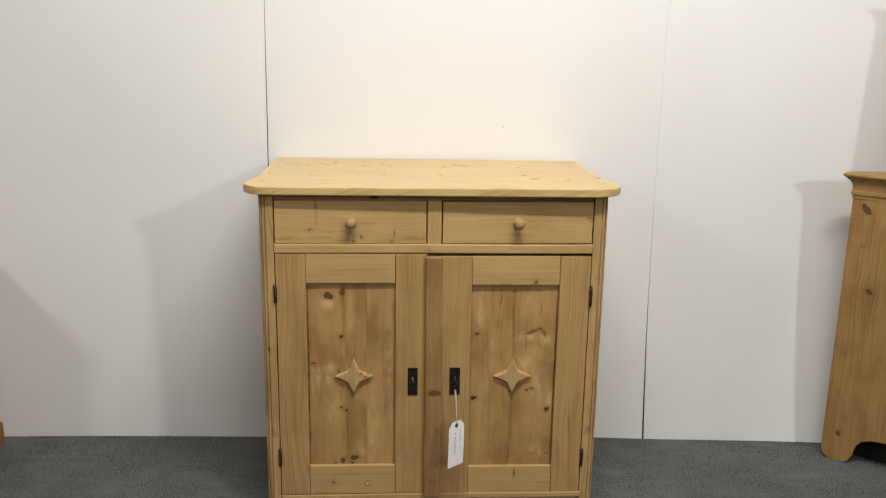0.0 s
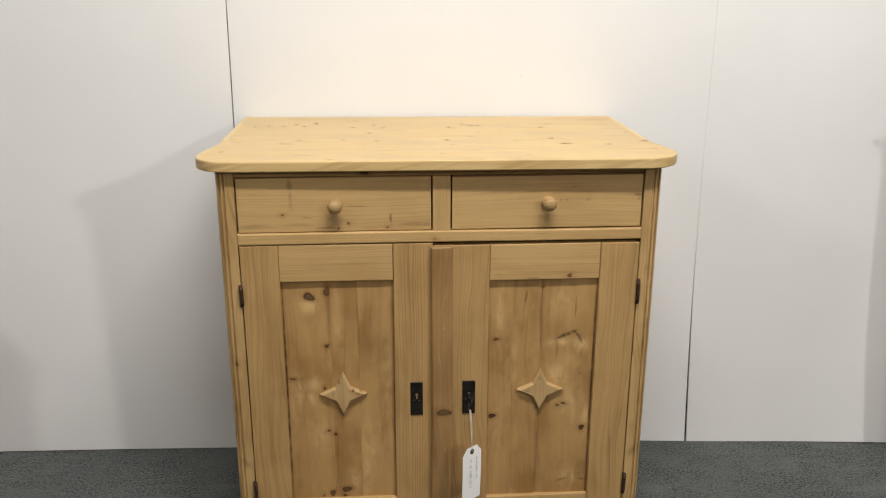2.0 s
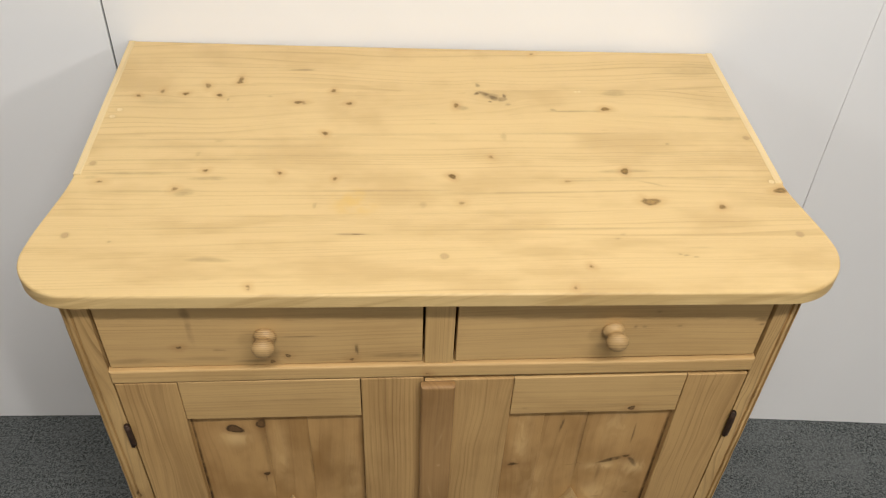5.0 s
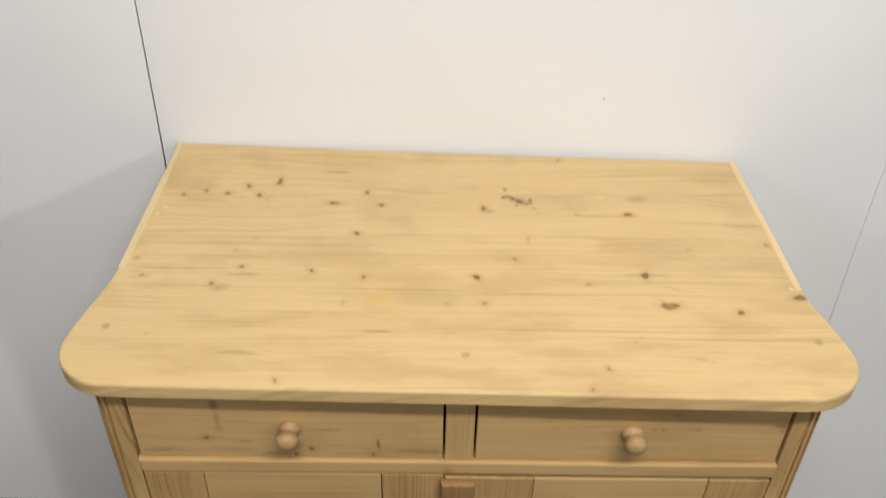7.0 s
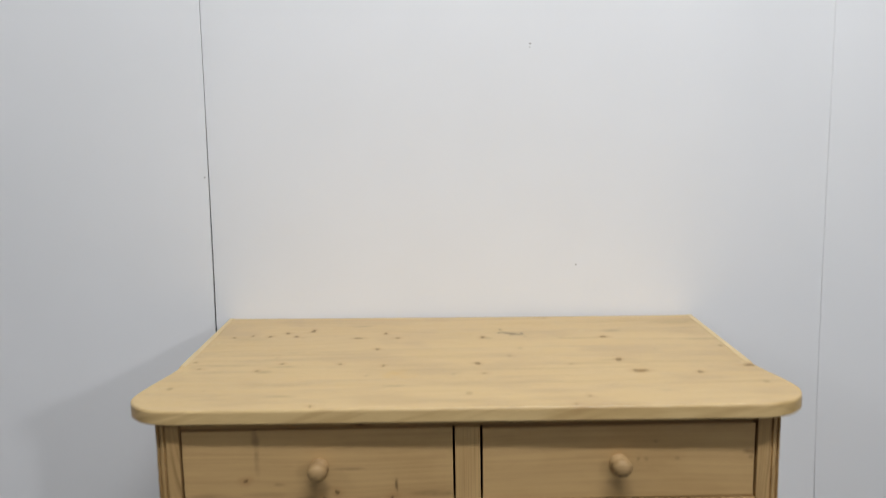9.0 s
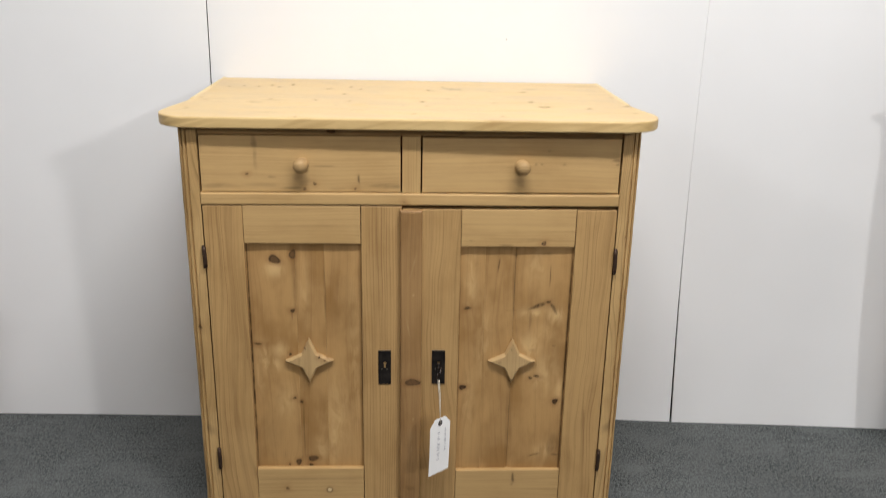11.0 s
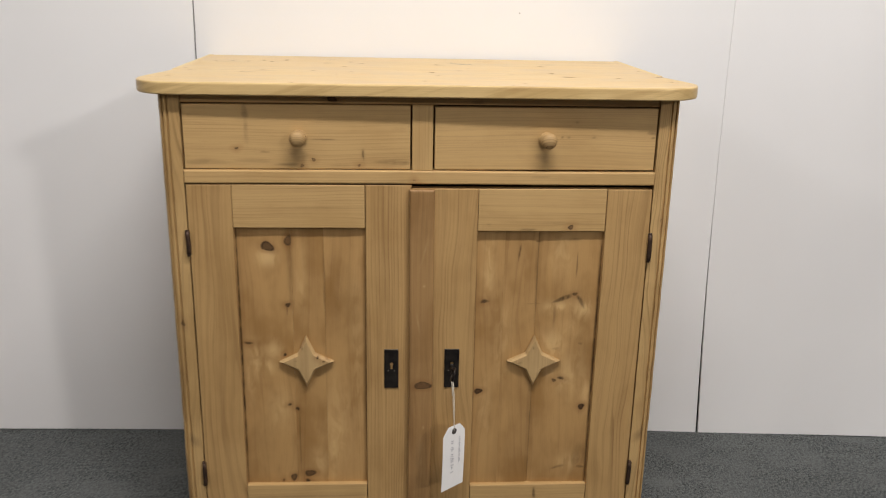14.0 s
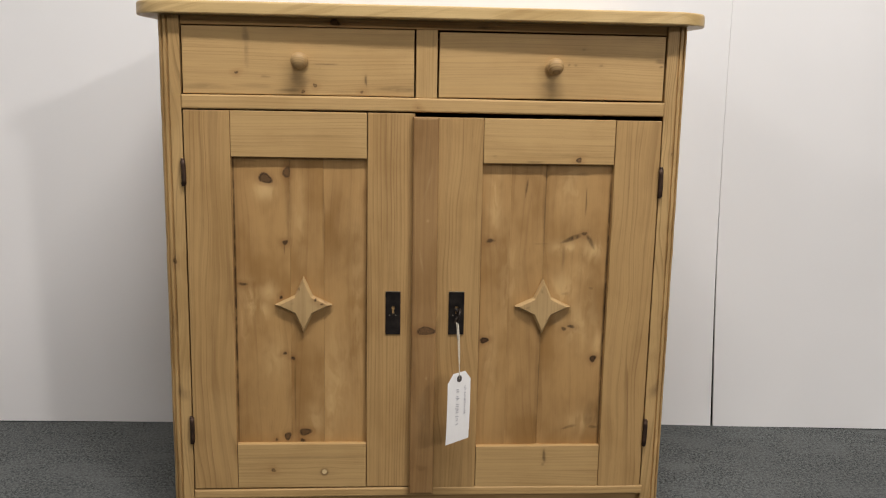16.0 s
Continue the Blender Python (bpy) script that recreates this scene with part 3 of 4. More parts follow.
knot_cluster = [(0.078, 0.4365, 0.0035, 0.005, 0.95, 0, 2), (0.075, 0.4125, 0.0045, 0.0035, 0.95, 0, 2), (0.087, 0.4115, 0.009, 0.005, 0.95, -38, 2), (0.1, 0.4005, 0.010, 0.006, 0.95, -28, 2),
                (0.113, 0.3965, 0.008, 0.0055, 0.95, -10, 2), (0.117, 0.4045, 0.0025, 0.007, 0.95, 0, 2), (0.094, 0.3895, 0.003, 0.0022, 0.95, 0, 2), (0.095, 0.4055, 0.017, 0.0075, 0.55, -28, 2), (0.098, 0.4035, 0.024, 0.012, 0.16, -25),
                (0.048, 0.3725, 0.01, 0.006, 0.38), (0.121, 0.3815, 0.005, 0.003, 0.35)]
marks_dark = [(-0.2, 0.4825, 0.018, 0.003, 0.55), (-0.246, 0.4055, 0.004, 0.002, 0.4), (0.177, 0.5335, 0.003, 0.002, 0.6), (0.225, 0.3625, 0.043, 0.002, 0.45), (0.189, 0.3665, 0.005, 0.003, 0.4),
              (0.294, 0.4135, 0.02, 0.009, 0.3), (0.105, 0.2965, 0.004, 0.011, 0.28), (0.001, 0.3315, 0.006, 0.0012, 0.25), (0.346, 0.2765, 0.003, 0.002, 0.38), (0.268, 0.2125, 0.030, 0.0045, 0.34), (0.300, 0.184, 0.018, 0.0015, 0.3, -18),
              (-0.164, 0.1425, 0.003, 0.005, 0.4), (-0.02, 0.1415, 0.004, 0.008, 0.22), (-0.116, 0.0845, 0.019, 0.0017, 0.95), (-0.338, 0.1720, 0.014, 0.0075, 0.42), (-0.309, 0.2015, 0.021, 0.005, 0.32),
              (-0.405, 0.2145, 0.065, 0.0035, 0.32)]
# The wide one at (0.441, 0.4825) is a shading band painted at the back.
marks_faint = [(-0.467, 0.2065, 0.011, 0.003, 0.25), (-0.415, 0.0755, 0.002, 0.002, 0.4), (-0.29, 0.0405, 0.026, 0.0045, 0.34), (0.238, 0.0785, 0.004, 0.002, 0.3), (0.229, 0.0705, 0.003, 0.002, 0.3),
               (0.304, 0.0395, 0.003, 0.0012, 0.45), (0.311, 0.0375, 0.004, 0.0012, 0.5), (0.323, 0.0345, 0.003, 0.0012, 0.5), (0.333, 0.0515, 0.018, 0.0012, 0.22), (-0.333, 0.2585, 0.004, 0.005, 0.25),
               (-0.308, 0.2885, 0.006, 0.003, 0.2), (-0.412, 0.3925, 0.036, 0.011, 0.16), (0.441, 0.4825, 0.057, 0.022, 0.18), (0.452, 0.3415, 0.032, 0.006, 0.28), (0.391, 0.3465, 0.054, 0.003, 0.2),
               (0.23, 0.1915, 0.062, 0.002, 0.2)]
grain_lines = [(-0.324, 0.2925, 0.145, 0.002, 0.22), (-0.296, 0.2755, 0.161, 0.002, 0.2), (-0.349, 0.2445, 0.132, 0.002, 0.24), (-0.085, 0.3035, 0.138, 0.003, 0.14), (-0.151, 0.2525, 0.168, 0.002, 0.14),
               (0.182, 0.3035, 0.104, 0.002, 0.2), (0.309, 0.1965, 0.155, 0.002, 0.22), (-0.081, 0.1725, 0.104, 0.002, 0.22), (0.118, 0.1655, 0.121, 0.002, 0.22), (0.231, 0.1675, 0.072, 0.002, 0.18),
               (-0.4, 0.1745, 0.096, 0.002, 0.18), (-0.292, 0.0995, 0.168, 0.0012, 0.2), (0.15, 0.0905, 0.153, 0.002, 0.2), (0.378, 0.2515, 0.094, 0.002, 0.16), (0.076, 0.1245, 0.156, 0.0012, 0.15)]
spilt = [(-0.112, 0.148, 0.024, 0.022, 1.75), (0.2385, 0.4175, 0.0016, 0.0016, -0.9), (0.2330, 0.4175, 0.0016, 0.0016, -0.9)]
PLUGS = [(-0.472, 0.0885, 0.5), (-0.473, 0.2375, 0.35), (-0.472, 0.3515, 0.25), (-0.465, 0.3695, 0.2), (0.47, 0.2905, 0.35), (0.473, 0.1855, 0.25), (0.473, 0.0745, 0.5), (0.003, 0.0415, 0.55)]
rims = [(x, y, 0.0048, 0.0048, depth * 0.9, 0, 1) for x, y, depth in PLUGS]
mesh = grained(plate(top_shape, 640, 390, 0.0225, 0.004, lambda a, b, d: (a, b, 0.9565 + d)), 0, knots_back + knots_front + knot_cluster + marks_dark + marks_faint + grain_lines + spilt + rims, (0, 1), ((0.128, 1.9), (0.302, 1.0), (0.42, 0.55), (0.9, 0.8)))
set_float(mesh, "edge", [1.0 if v.co.z < 0.9788 and v.co.y < 0.03 else 0.0 for v in mesh.vertices])
top = link("top", mesh, TOP_PINE, cabinet, "pale waxed pine top with waisted sides and rounded corners")
for x0, x1, y1 in ((X_LEFT - 0.0006, X_LEFT + 0.0100, 0.5735), (X_RIGHT - 0.0100, X_RIGHT + 0.0006, 0.5375)):
    mesh = grained(plate(rect(x0, x1, 0.212 if x0 < 0 else 0.182, y1, 0.0015), 2, 30, 0.0224, 0.0015, lambda a, b, d: (a, b, 0.9575 + d)), 1)
    link("edge_strip", mesh, EDGE_PINE, top, "pale edge strip along the top's side")

for x, y, depth in PLUGS:  # screw holes closed with turned plugs
    pts = [(x + 0.0042 * math.cos(i * math.pi / 7), y + 0.0042 * math.sin(i * math.pi / 7)) for i in range(14)]
    link("plug", grained(prism(pts, 0.974, 0.9792), 1), PLUG_PINE if depth > 0.3 else EDGE_PINE, top, "small round wooden plug")

# carcass
for x0, x1 in ((-0.470, -0.452), (0.452, 0.470)):
    outline = [(0.018, 0.0), (0.075, 0.0), (0.11, 0.05), (0.44, 0.05), (0.475, 0.0), (0.53, 0.0), (0.53, 0.956), (0.018, 0.956)]
    link("side_panel", grained(prism(outline, x0, x1, 0), 2), FRAME_PINE, cabinet)
link("back_panel", grained(box(-0.452, 0.452, 0.515, 0.525, 0.05, 0.955), 2), PANEL_PINE, cabinet)
link("bottom_board", grained(box(-0.451, 0.451, 0.03, 0.514, 0.055, 0.07), 0), PANEL_PINE, cabinet)
link("drawer_divider", grained(box(-0.451, 0.451, 0.03, 0.514, 0.798, 0.812), 0), PANEL_PINE, cabinet)


def post(side):
    """A corner post, its outer edge cut off and run with two grooves, the foot drawn in a little."""
    line = [(0.435, 0.0), (0.4540, 0.0), (0.4554, 0.0046), (0.4576, 0.0048), (0.4588, 0.0012), (0.4628, 0.0018), (0.4642, 0.0074), (0.4664, 0.0078),
            (0.4678, 0.0048), (0.4712, 0.0080), (0.4735, 0.0140), (0.4735, 0.020), (0.4735, 0.038), (0.435, 0.038)]
    rows = 46
    mesh = prism([(side * a, b) for a, b in line], 0.0, 0.9555, 2, rows)
    rnd = random.Random(5 + side)
    wob = [rnd.uniform(-0.0006, 0.0006) for _ in range(200)]
    for v in mesh.vertices:
        low = max(0.0, 1 - v.co.z / 0.035)
        if abs(v.co.x) > 0.449:
            v.co.x -= side * (0.010 if side < 0 else 0.001) * low
            v.co.y += 0.004 * low
        v.co.x += wob[int(v.co.z * 60) % 100] * 0.6
        v.co.y += wob[int(v.co.z * 37) % 100 + 50] * 0.5
    marks = [(side * 0.456, 0.62 + 0.1 * side, 0.004, 0.008, 0.6), (side * 0.462, 0.41, 0.003, 0.006, 0.6), (side * 0.455, 0.27, 0.003, 0.007, 0.5)]
    return link("corner_post", grained(mesh, 2, marks), POST_PINE, cabinet, "fluted pine corner post")


post(-1), post(1)
link("top_rail", grained(front_board(-0.434, 0.434, 0.9405, 0.9560, 0.008, 0.020, 0.0012, 0.004), 0, [(-0.165, 0.949, 0.009, 0.006, 0.9), (0.10, 0.946, 0.012, 0.004, 0.4)]), FRAME_PINE, cabinet)
link("centre_post", grained(front_board(-0.0205, 0.0175, 0.8205, 0.9400, 0.001, 0.024, 0.0012), 2), RAIL_PINE, cabinet)
link("drawer_rail", grained(front_board(-0.4345, 0.4345, 0.7950, 0.8200, -0.003, 0.030, 0.0035, 0.004, 0.0005), 0, [(-0.016, 0.803, 0.0025, 0.002, 0.9), (0.22, 0.81, 0.02, 0.002, 0.2)]), RAIL_PINE, cabinet, "rounded pine rail under the drawers")
link("bottom_rail", grained(front_board(-0.4345, 0.4370, 0.0560, 0.0735, -0.003, 0.030, 0.0035, 0.0, 0.0006), 0), RAIL_PINE, cabinet)
link("plinth_board", grained(front_board(-0.4345, 0.4370, 0.0090, 0.0535, 0.011, 0.016, 0.0015, 0.0, 0.0008), 0), FRAME_PINE, cabinet)


def drawer(x0, x1, z0, z1, knob_x, knob_z, knots, twist):
    ob = link("drawer", grained(front_board(x0, x1, z0, z1, 0.0030, 0.0175, 0.0015, 0.0020, 0.0004), 0, knots), RAIL_PINE, cabinet, "plain pine drawer front, closed")
    link("drawer_box", grained(box(x0 + 0.012, x1 - 0.012, 0.021, 0.44, z0 + 0.006, z1 - 0.02), 1), PANEL_PINE, ob)
    outline = [(-0.001, 0.0120), (0.001, 0.0142), (0.004, 0.0146), (0.007, 0.0136), (0.010, 0.0108), (0.0125, 0.0092), (0.0155, 0.0094), (0.019, 0.0118), (0.023, 0.0140), (0.0275, 0.0148),
               (0.032, 0.0142), (0.0365, 0.0116), (0.0395, 0.0086), (0.041, 0.0040), (0.0413, 0.0005)]
    mesh = lathe([(d * 0.82, r) for d, r in outline], (0, 0, 0))
    for v in mesh.vertices:
        k = -v.co.y
        v.co.x += k * 0.10 * twist
        v.co.z += k * 0.05
    grained(mesh, 0)
    mesh.transform(Matrix.Translation((knob_x, 0.0030, knob_z)))
    link("knob", mesh, KNOB_PINE, ob, "turned wooden knob")
    return ob


# Mark at (-0.226, 0.847): stain under the knob, with the knob's shadow painted in.
drawer(-0.4315, -0.0235, 0.8215, 0.9385, -0.2255, 0.880,
       [(-0.321, 0.925, 0.006, 0.014, 0.45), (-0.319, 0.895, 0.004, 0.03, 0.16), (-0.338, 0.859, 0.0028, 0.0024, 0.85), (-0.200, 0.839, 0.0036, 0.0034, 0.62), (-0.221, 0.828, 0.0036, 0.0032, 0.66), (-0.180, 0.876, 0.020, 0.0016, 0.6),
        (-0.110, 0.850, 0.0022, 0.010, 0.75), (-0.117, 0.829, 0.0030, 0.0022, 0.7), (-0.145, 0.829, 0.028, 0.002, 0.25), (-0.288, 0.853, 0.008, 0.0015, 0.4), (-0.042, 0.834, 0.02, 0.004, 0.4), (-0.245, 0.830, 0.02, 0.003, 0.45), (-0.226, 0.847, 0.016, 0.012, 0.34), (-0.320, 0.905, 0.004, 0.026, 0.30), (-0.395, 0.834, 0.035, 0.006, 0.30), (-0.305, 0.836, 0.04, 0.004, 0.22), (-0.06, 0.836, 0.03, 0.004, 0.35)], -0.3)
# Mark at (0.222, 0.846): the knob's soft shadow, painted into the wood.
drawer(0.0210, 0.4315, 0.8225, 0.9370, 0.2265, 0.879,
       [(0.424, 0.893, 0.010, 0.004, 0.5), (0.426, 0.884, 0.004, 0.002, 0.5), (0.282, 0.912, 0.0025, 0.002, 0.5), (0.268, 0.884, 0.003, 0.0018, 0.55), (0.256, 0.884, 0.002, 0.002, 0.5), (0.315, 0.884, 0.003, 0.0025, 0.45), (0.222, 0.846, 0.013, 0.010, 0.22)], 0.4)


def star_mesh(cx, cz, back, front):
    """A four-pointed star with its edges cut to a slope."""
    def ring(scale, lift):
        pts = []
        for i in range(8):
            w = math.pi / 2 + i * math.pi / 4
            tip = (0.0535 if i % 4 == 0 else 0.0525) if i % 2 == 0 else 0.0240
            pts.append((cx + tip * scale * math.cos(w), lift, cz + tip * scale * math.sin(w)))
        return pts
    verts = ring(1.0, back) + ring(1.0, front + 0.0050) + ring(0.85, front)
    faces = [tuple(range(16, 24)), tuple(range(7, -1, -1))]
    for k in (0, 8):
        for i in range(8):
            j = (i + 1) % 8
            faces.append((k + i, k + j, k + 8 + j, k + 8 + i))
    mesh = bpy.data.meshes.new("star")
    mesh.from_pydata(verts, [], faces)
    bm = bmesh.new()
    bm.from_mesh(mesh)
    bmesh.ops.recalc_face_normals(bm, faces=bm.faces)
    bmesh.ops.poke(bm, faces=[f for f in bm.faces if len(f.verts) > 4])
    bmesh.ops.subdivide_edges(bm, edges=bm.edges[:], cuts=9, use_grid_fill=True)
    bm.to_mesh(mesh)
    bm.free()
    return mesh


def keyhole_plate(x0, x1, z0, z1, face):
    """An iron plate with a keyhole through it."""
    bm = bmesh.new()
    cx, cz = (x0 + x1) / 2 + 0.0005, z0 + (z1 - z0) * 0.63
    outer = [(x0, z0), (x1, z0), (x1, z1), (x0, z1)]
    hole = [(cx + 0.0036 * math.cos(w), cz + 0.0036 * math.sin(w)) for w in [math.radians(-60 + 300 * i / 9) for i in range(10)]]
    hole += [(cx - 0.0022, cz - 0.0115), (cx + 0.0022, cz - 0.0115)]
    edges = []
    for pts in (outer, hole):
        vs = [bm.verts.new((a, face, b)) for a, b in pts]
        edges += [bm.edges.new((vs[i], vs[(i + 1) % len(vs)])) for i in range(len(vs))]
    bmesh.ops.triangle_fill(bm, edges=edges, use_beauty=True)
    got = bmesh.ops.extrude_face_region(bm, geom=bm.faces[:])
    for v in got["geom"]:
        if isinstance(v, bmesh.types.BMVert):
            v.co.y += 0.0025
    bmesh.ops.recalc_face_normals(bm, faces=bm.faces)
    mesh = bpy.data.meshes.new("escutcheon")
    bm.to_mesh(mesh)
    bm.free()
    return mesh


PANEL_FACE = 0.0088


def door(woods, x0, a0, a1, x1, z0, r0, r1, z1, panel_knots, rail_knots, low_knots, joints, star, chips, lock, hinge_x, hinges, label):
    """A framed door: the panel carries two stiles, two rails, a star, a lock plate and hinges."""
    face, thick = -0.0015, 0.022
    ob = link("door", grained(front_board(a0 - 0.008, a1 + 0.008, r0 - 0.008, r1 + 0.008, PANEL_FACE + 0.0062, 0.004), 2), STRIP_PINE, cabinet, label)
    rnd = random.Random(int(a0 * 1000))
    bounds = [a0 - 0.008] + [g for g, w in joints] + [a1 + 0.008]
    widths = [0.0] + [w for g, w in joints] + [0.0]
    for k in range(len(bounds) - 1):  # the panel's boards have shrunk apart and moved a little against each other
        lo, hi = bounds[k] + widths[k] / 2, bounds[k + 1] - widths[k + 1] / 2
        mesh = front_board(lo, hi, r0 - 0.008, r1 + 0.008, PANEL_FACE + rnd.uniform(0.0, 0.0003), 0.006, 0.0004, 0.0017)
        for v in mesh.vertices:
            for g, w in joints:  # edges worn to a shallow hollow
                if w > 0.00015 and v.co.y < PANEL_FACE + 0.003:
                    v.co.y += 0.0030 * math.exp(-((v.co.x - g) / 0.0050) ** 2)
            v.co.x += 0.0009 * math.sin(v.co.z * 4 + a0 * 20)
            v.co.y += 0.0005 * math.sin((v.co.x - lo) * 37 + 1.3 * math.sin(v.co.z * 3))
        link("plank", grained(mesh, 2, panel_knots), PANEL_PINE, ob)
    link("stile", grained(front_board(x0, a0, z0, z1, face, thick, 0.0014, 0.0, 0.0003), 2), woods[0], ob)
    link("stile", grained(front_board(a1, x1, z0, z1, face, thick, 0.0014, 0.0, 0.0003), 2), woods[1], ob)
    link("rail", grained(front_board(a0 + 0.0009, a1 - 0.0009, r1, z1, face + 0.0003, thick, 0.0014, 0.0025, 0.0003), 0, rail_knots), RAIL_PINE, ob)
    link("rail", grained(front_board(a0 + 0.0009, a1 - 0.0009, z0, r0, face + 0.0003, thick, 0.0014, 0.002, 0.0003), 0, low_knots), RAIL_PINE, ob)
    link("star", grained(star_mesh(star[0], star[1], PANEL_FACE + 0.001, PANEL_FACE - 0.0115), 2, [(star[0] + a, star[1] + b, r, r * 0.8, d) for a, b, r, d in chips]), STAR_PINE, ob, "applied four-pointed wooden star with bevelled edges")
    esc = link("escutcheon", keyhole_plate(*lock, face - 0.0022), IRON, ob, "black iron keyhole plate")
    link("lock_case", box(lock[0] + 0.004, lock[1] - 0.004, face + 0.003, face + 0.012, lock[2] + 0.02, lock[3] - 0.015), STEEL, esc)
    link("plate_edge", box(lock[0] + 0.0005, lock[1] - 0.0005, face - 0.0026, face + 0.001, lock[3] + 0.0001, lock[3] + 0.0012), STEEL, esc)
    for k in (0.28, 0.70):
        link("nail", lathe([(0, 0.0013), (0.0006, 0.0011), (0.0009, 0.0003)], (lock[0] + (lock[1] - lock[0]) * k, face - 0.002, lock[2] + 0.037), 8), STEEL, esc)
    for lo, hi in hinges:
        pts = [(hinge_x + 0.0012 * math.sin(40 * z), -0.0055, z) for z in np.linspace(lo, hi, 6)]
        hinge = link("hinge", tube(pts, 0.0044, 10), RUST, ob, "dark iron butt hinge")
        for z in (lo, hi):
            link("finial", tube([(hinge_x, -0.0055, z - 0.003), (hinge_x, -0.0055, z - 0.001), (hinge_x, -0.0055, z + 0.001), (hinge_x, -0.0055, z + 0.003)], 0.0034, 10), RUST, hinge)
    return ob


LEFT_KNOTS = [(-0.292, 0.672, 0.0118, 0.0092, 0.78), (-0.253, 0.683, 0.0078, 0.009, 0.62), (-0.257, 0.554, 0.0042, 0.0048, 0.85), (-0.336, 0.475, 0.0075, 0.0024, 0.7), (-0.266, 0.45, 0.003, 0.003, 0.85),
              (-0.26, 0.342, 0.003, 0.003, 0.7), (-0.245, 0.332, 0.0035, 0.0035, 0.8), (-0.257, 0.177, 0.0068, 0.007, 0.75), (-0.224, 0.185, 0.0098, 0.0078, 0.75), (-0.229, 0.168, 0.0045, 0.0035, 0.8)]
LEFT_LINES = [(-0.3494, 0.44, 0.0026, 0.28, 0.95), (-0.1078, 0.44, 0.0014, 0.27, 0.6), (-0.25, 0.64, 0.006, 0.06, 0.16), (-0.259, 0.544, 0.0015, 0.01, 0.5), (-0.278, 0.17, 0.002, 0.003, 0.8),
              (-0.14, 0.55, 0.035, 0.09, 0.12), (-0.31, 0.27, 0.03, 0.06, 0.1), (-0.242, 0.26, 0.0012, 0.075, 0.4), (-0.187, 0.6, 0.003, 0.06, 0.28), (-0.251, 0.6, 0.0035, 0.05, 0.22)]
LEFT_SWIRLS = [(-0.293, 0.65, 0.022, 0.018, -0.68), (-0.325, 0.44, 0.02, 0.04, -0.59), (-0.29, 0.46, 0.02, 0.02, -0.51), (-0.23, 0.6, 0.012, 0.07, -0.34), (-0.16, 0.3, 0.03, 0.1, -0.37),
               (-0.2, 0.21, 0.02, 0.03, -0.51), (-0.335, 0.40, 0.010, 0.05, -0.4), (-0.30, 0.425, 0.015, 0.02, -0.5), (-0.125, 0.45, 0.012, 0.2, -0.3), (-0.175, 0.24, 0.010, 0.09, -0.4), (-0.28, 0.33, 0.02, 0.04, -0.42)]
left_door = door((WAVY_PINE, FRAME_PINE), -0.4322, -0.3515, -0.1065, -0.0212, 0.0760, 0.1645, 0.7105, 0.7925,
     LEFT_KNOTS + LEFT_LINES + LEFT_SWIRLS,
     [(-0.2, 0.75, 0.08, 0.0015, 0.2)], [(-0.284, 0.112, 0.0042, 0.0036, 0.7), (-0.187, 0.108, 0.0068, 0.0070, 0.8, 0, 1), (-0.22, 0.137, 0.12, 0.0018, 0.3)],
     [(-0.249, 0.00005), (-0.187, 0.0001)], (-0.224, 0.4375), ((-0.009, 0.031, 0.0022, 0.9), (0.022, 0.010, 0.0030, 0.8), (0.034, 0.002, 0.0026, 0.9), (0.040, 0.006, 0.0020, 0.7), (-0.020, 0.004, 0.0016, 0.5)), (-0.0720, -0.0443, 0.3825, 0.4640), -0.4345, ((0.660, 0.704), (0.172, 0.220)),
     "panelled pine door with a star, closed")
pts = [(-0.187 + 0.0046 * math.cos(i * math.pi / 7), 0.108 + 0.0046 * math.sin(i * math.pi / 7)) for i in range(14)]
link("plug", grained(prism(pts, -0.0016, 0.004, 1), 0), EDGE_PINE, left_door, "small round wooden plug")
RIGHT_KNOTS = [(0.3125, 0.56, 0.0145, 0.0038, 0.8, -56), (0.277, 0.5655, 0.021, 0.004, 0.8, 20), (0.3, 0.575, 0.0045, 0.0035, 0.6), (0.269, 0.39, 0.0045, 0.0035, 0.55), (0.123, 0.56, 0.008, 0.0032, 0.65),
               (0.292, 0.686, 0.011, 0.0035, 0.3), (0.283, 0.395, 0.006, 0.003, 0.7), (0.328, 0.331, 0.0068, 0.0058, 0.9), (0.116, 0.367, 0.007, 0.0065, 0.95), (0.335, 0.192, 0.009, 0.003, 0.5),
               (0.288, 0.192, 0.015, 0.0026, 0.5, 14), (0.269, 0.459, 0.006, 0.003, 0.3), (0.318, 0.47, 0.005, 0.003, 0.35), (0.262, 0.528, 0.003, 0.02, 0.25), (0.33, 0.22, 0.012, 0.03, 0.3)]
RIGHT_LINES = [(0.1053, 0.43, 0.0013, 0.27, 0.5), (0.3458, 0.43, 0.0026, 0.28, 0.84), (0.188, 0.66, 0.0014, 0.02, 0.65, -6), (0.301, 0.634, 0.0012, 0.022, 0.6), (0.218, 0.5545, 0.016, 0.0008, 0.3),
               (0.2245, 0.62, 0.0012, 0.11, 0.45), (0.2225, 0.6, 0.0035, 0.09, 0.2), (0.224, 0.26, 0.0012, 0.13, 0.55), (0.2205, 0.27, 0.004, 0.1, 0.2), (0.33, 0.45, 0.02, 0.07, 0.14)]
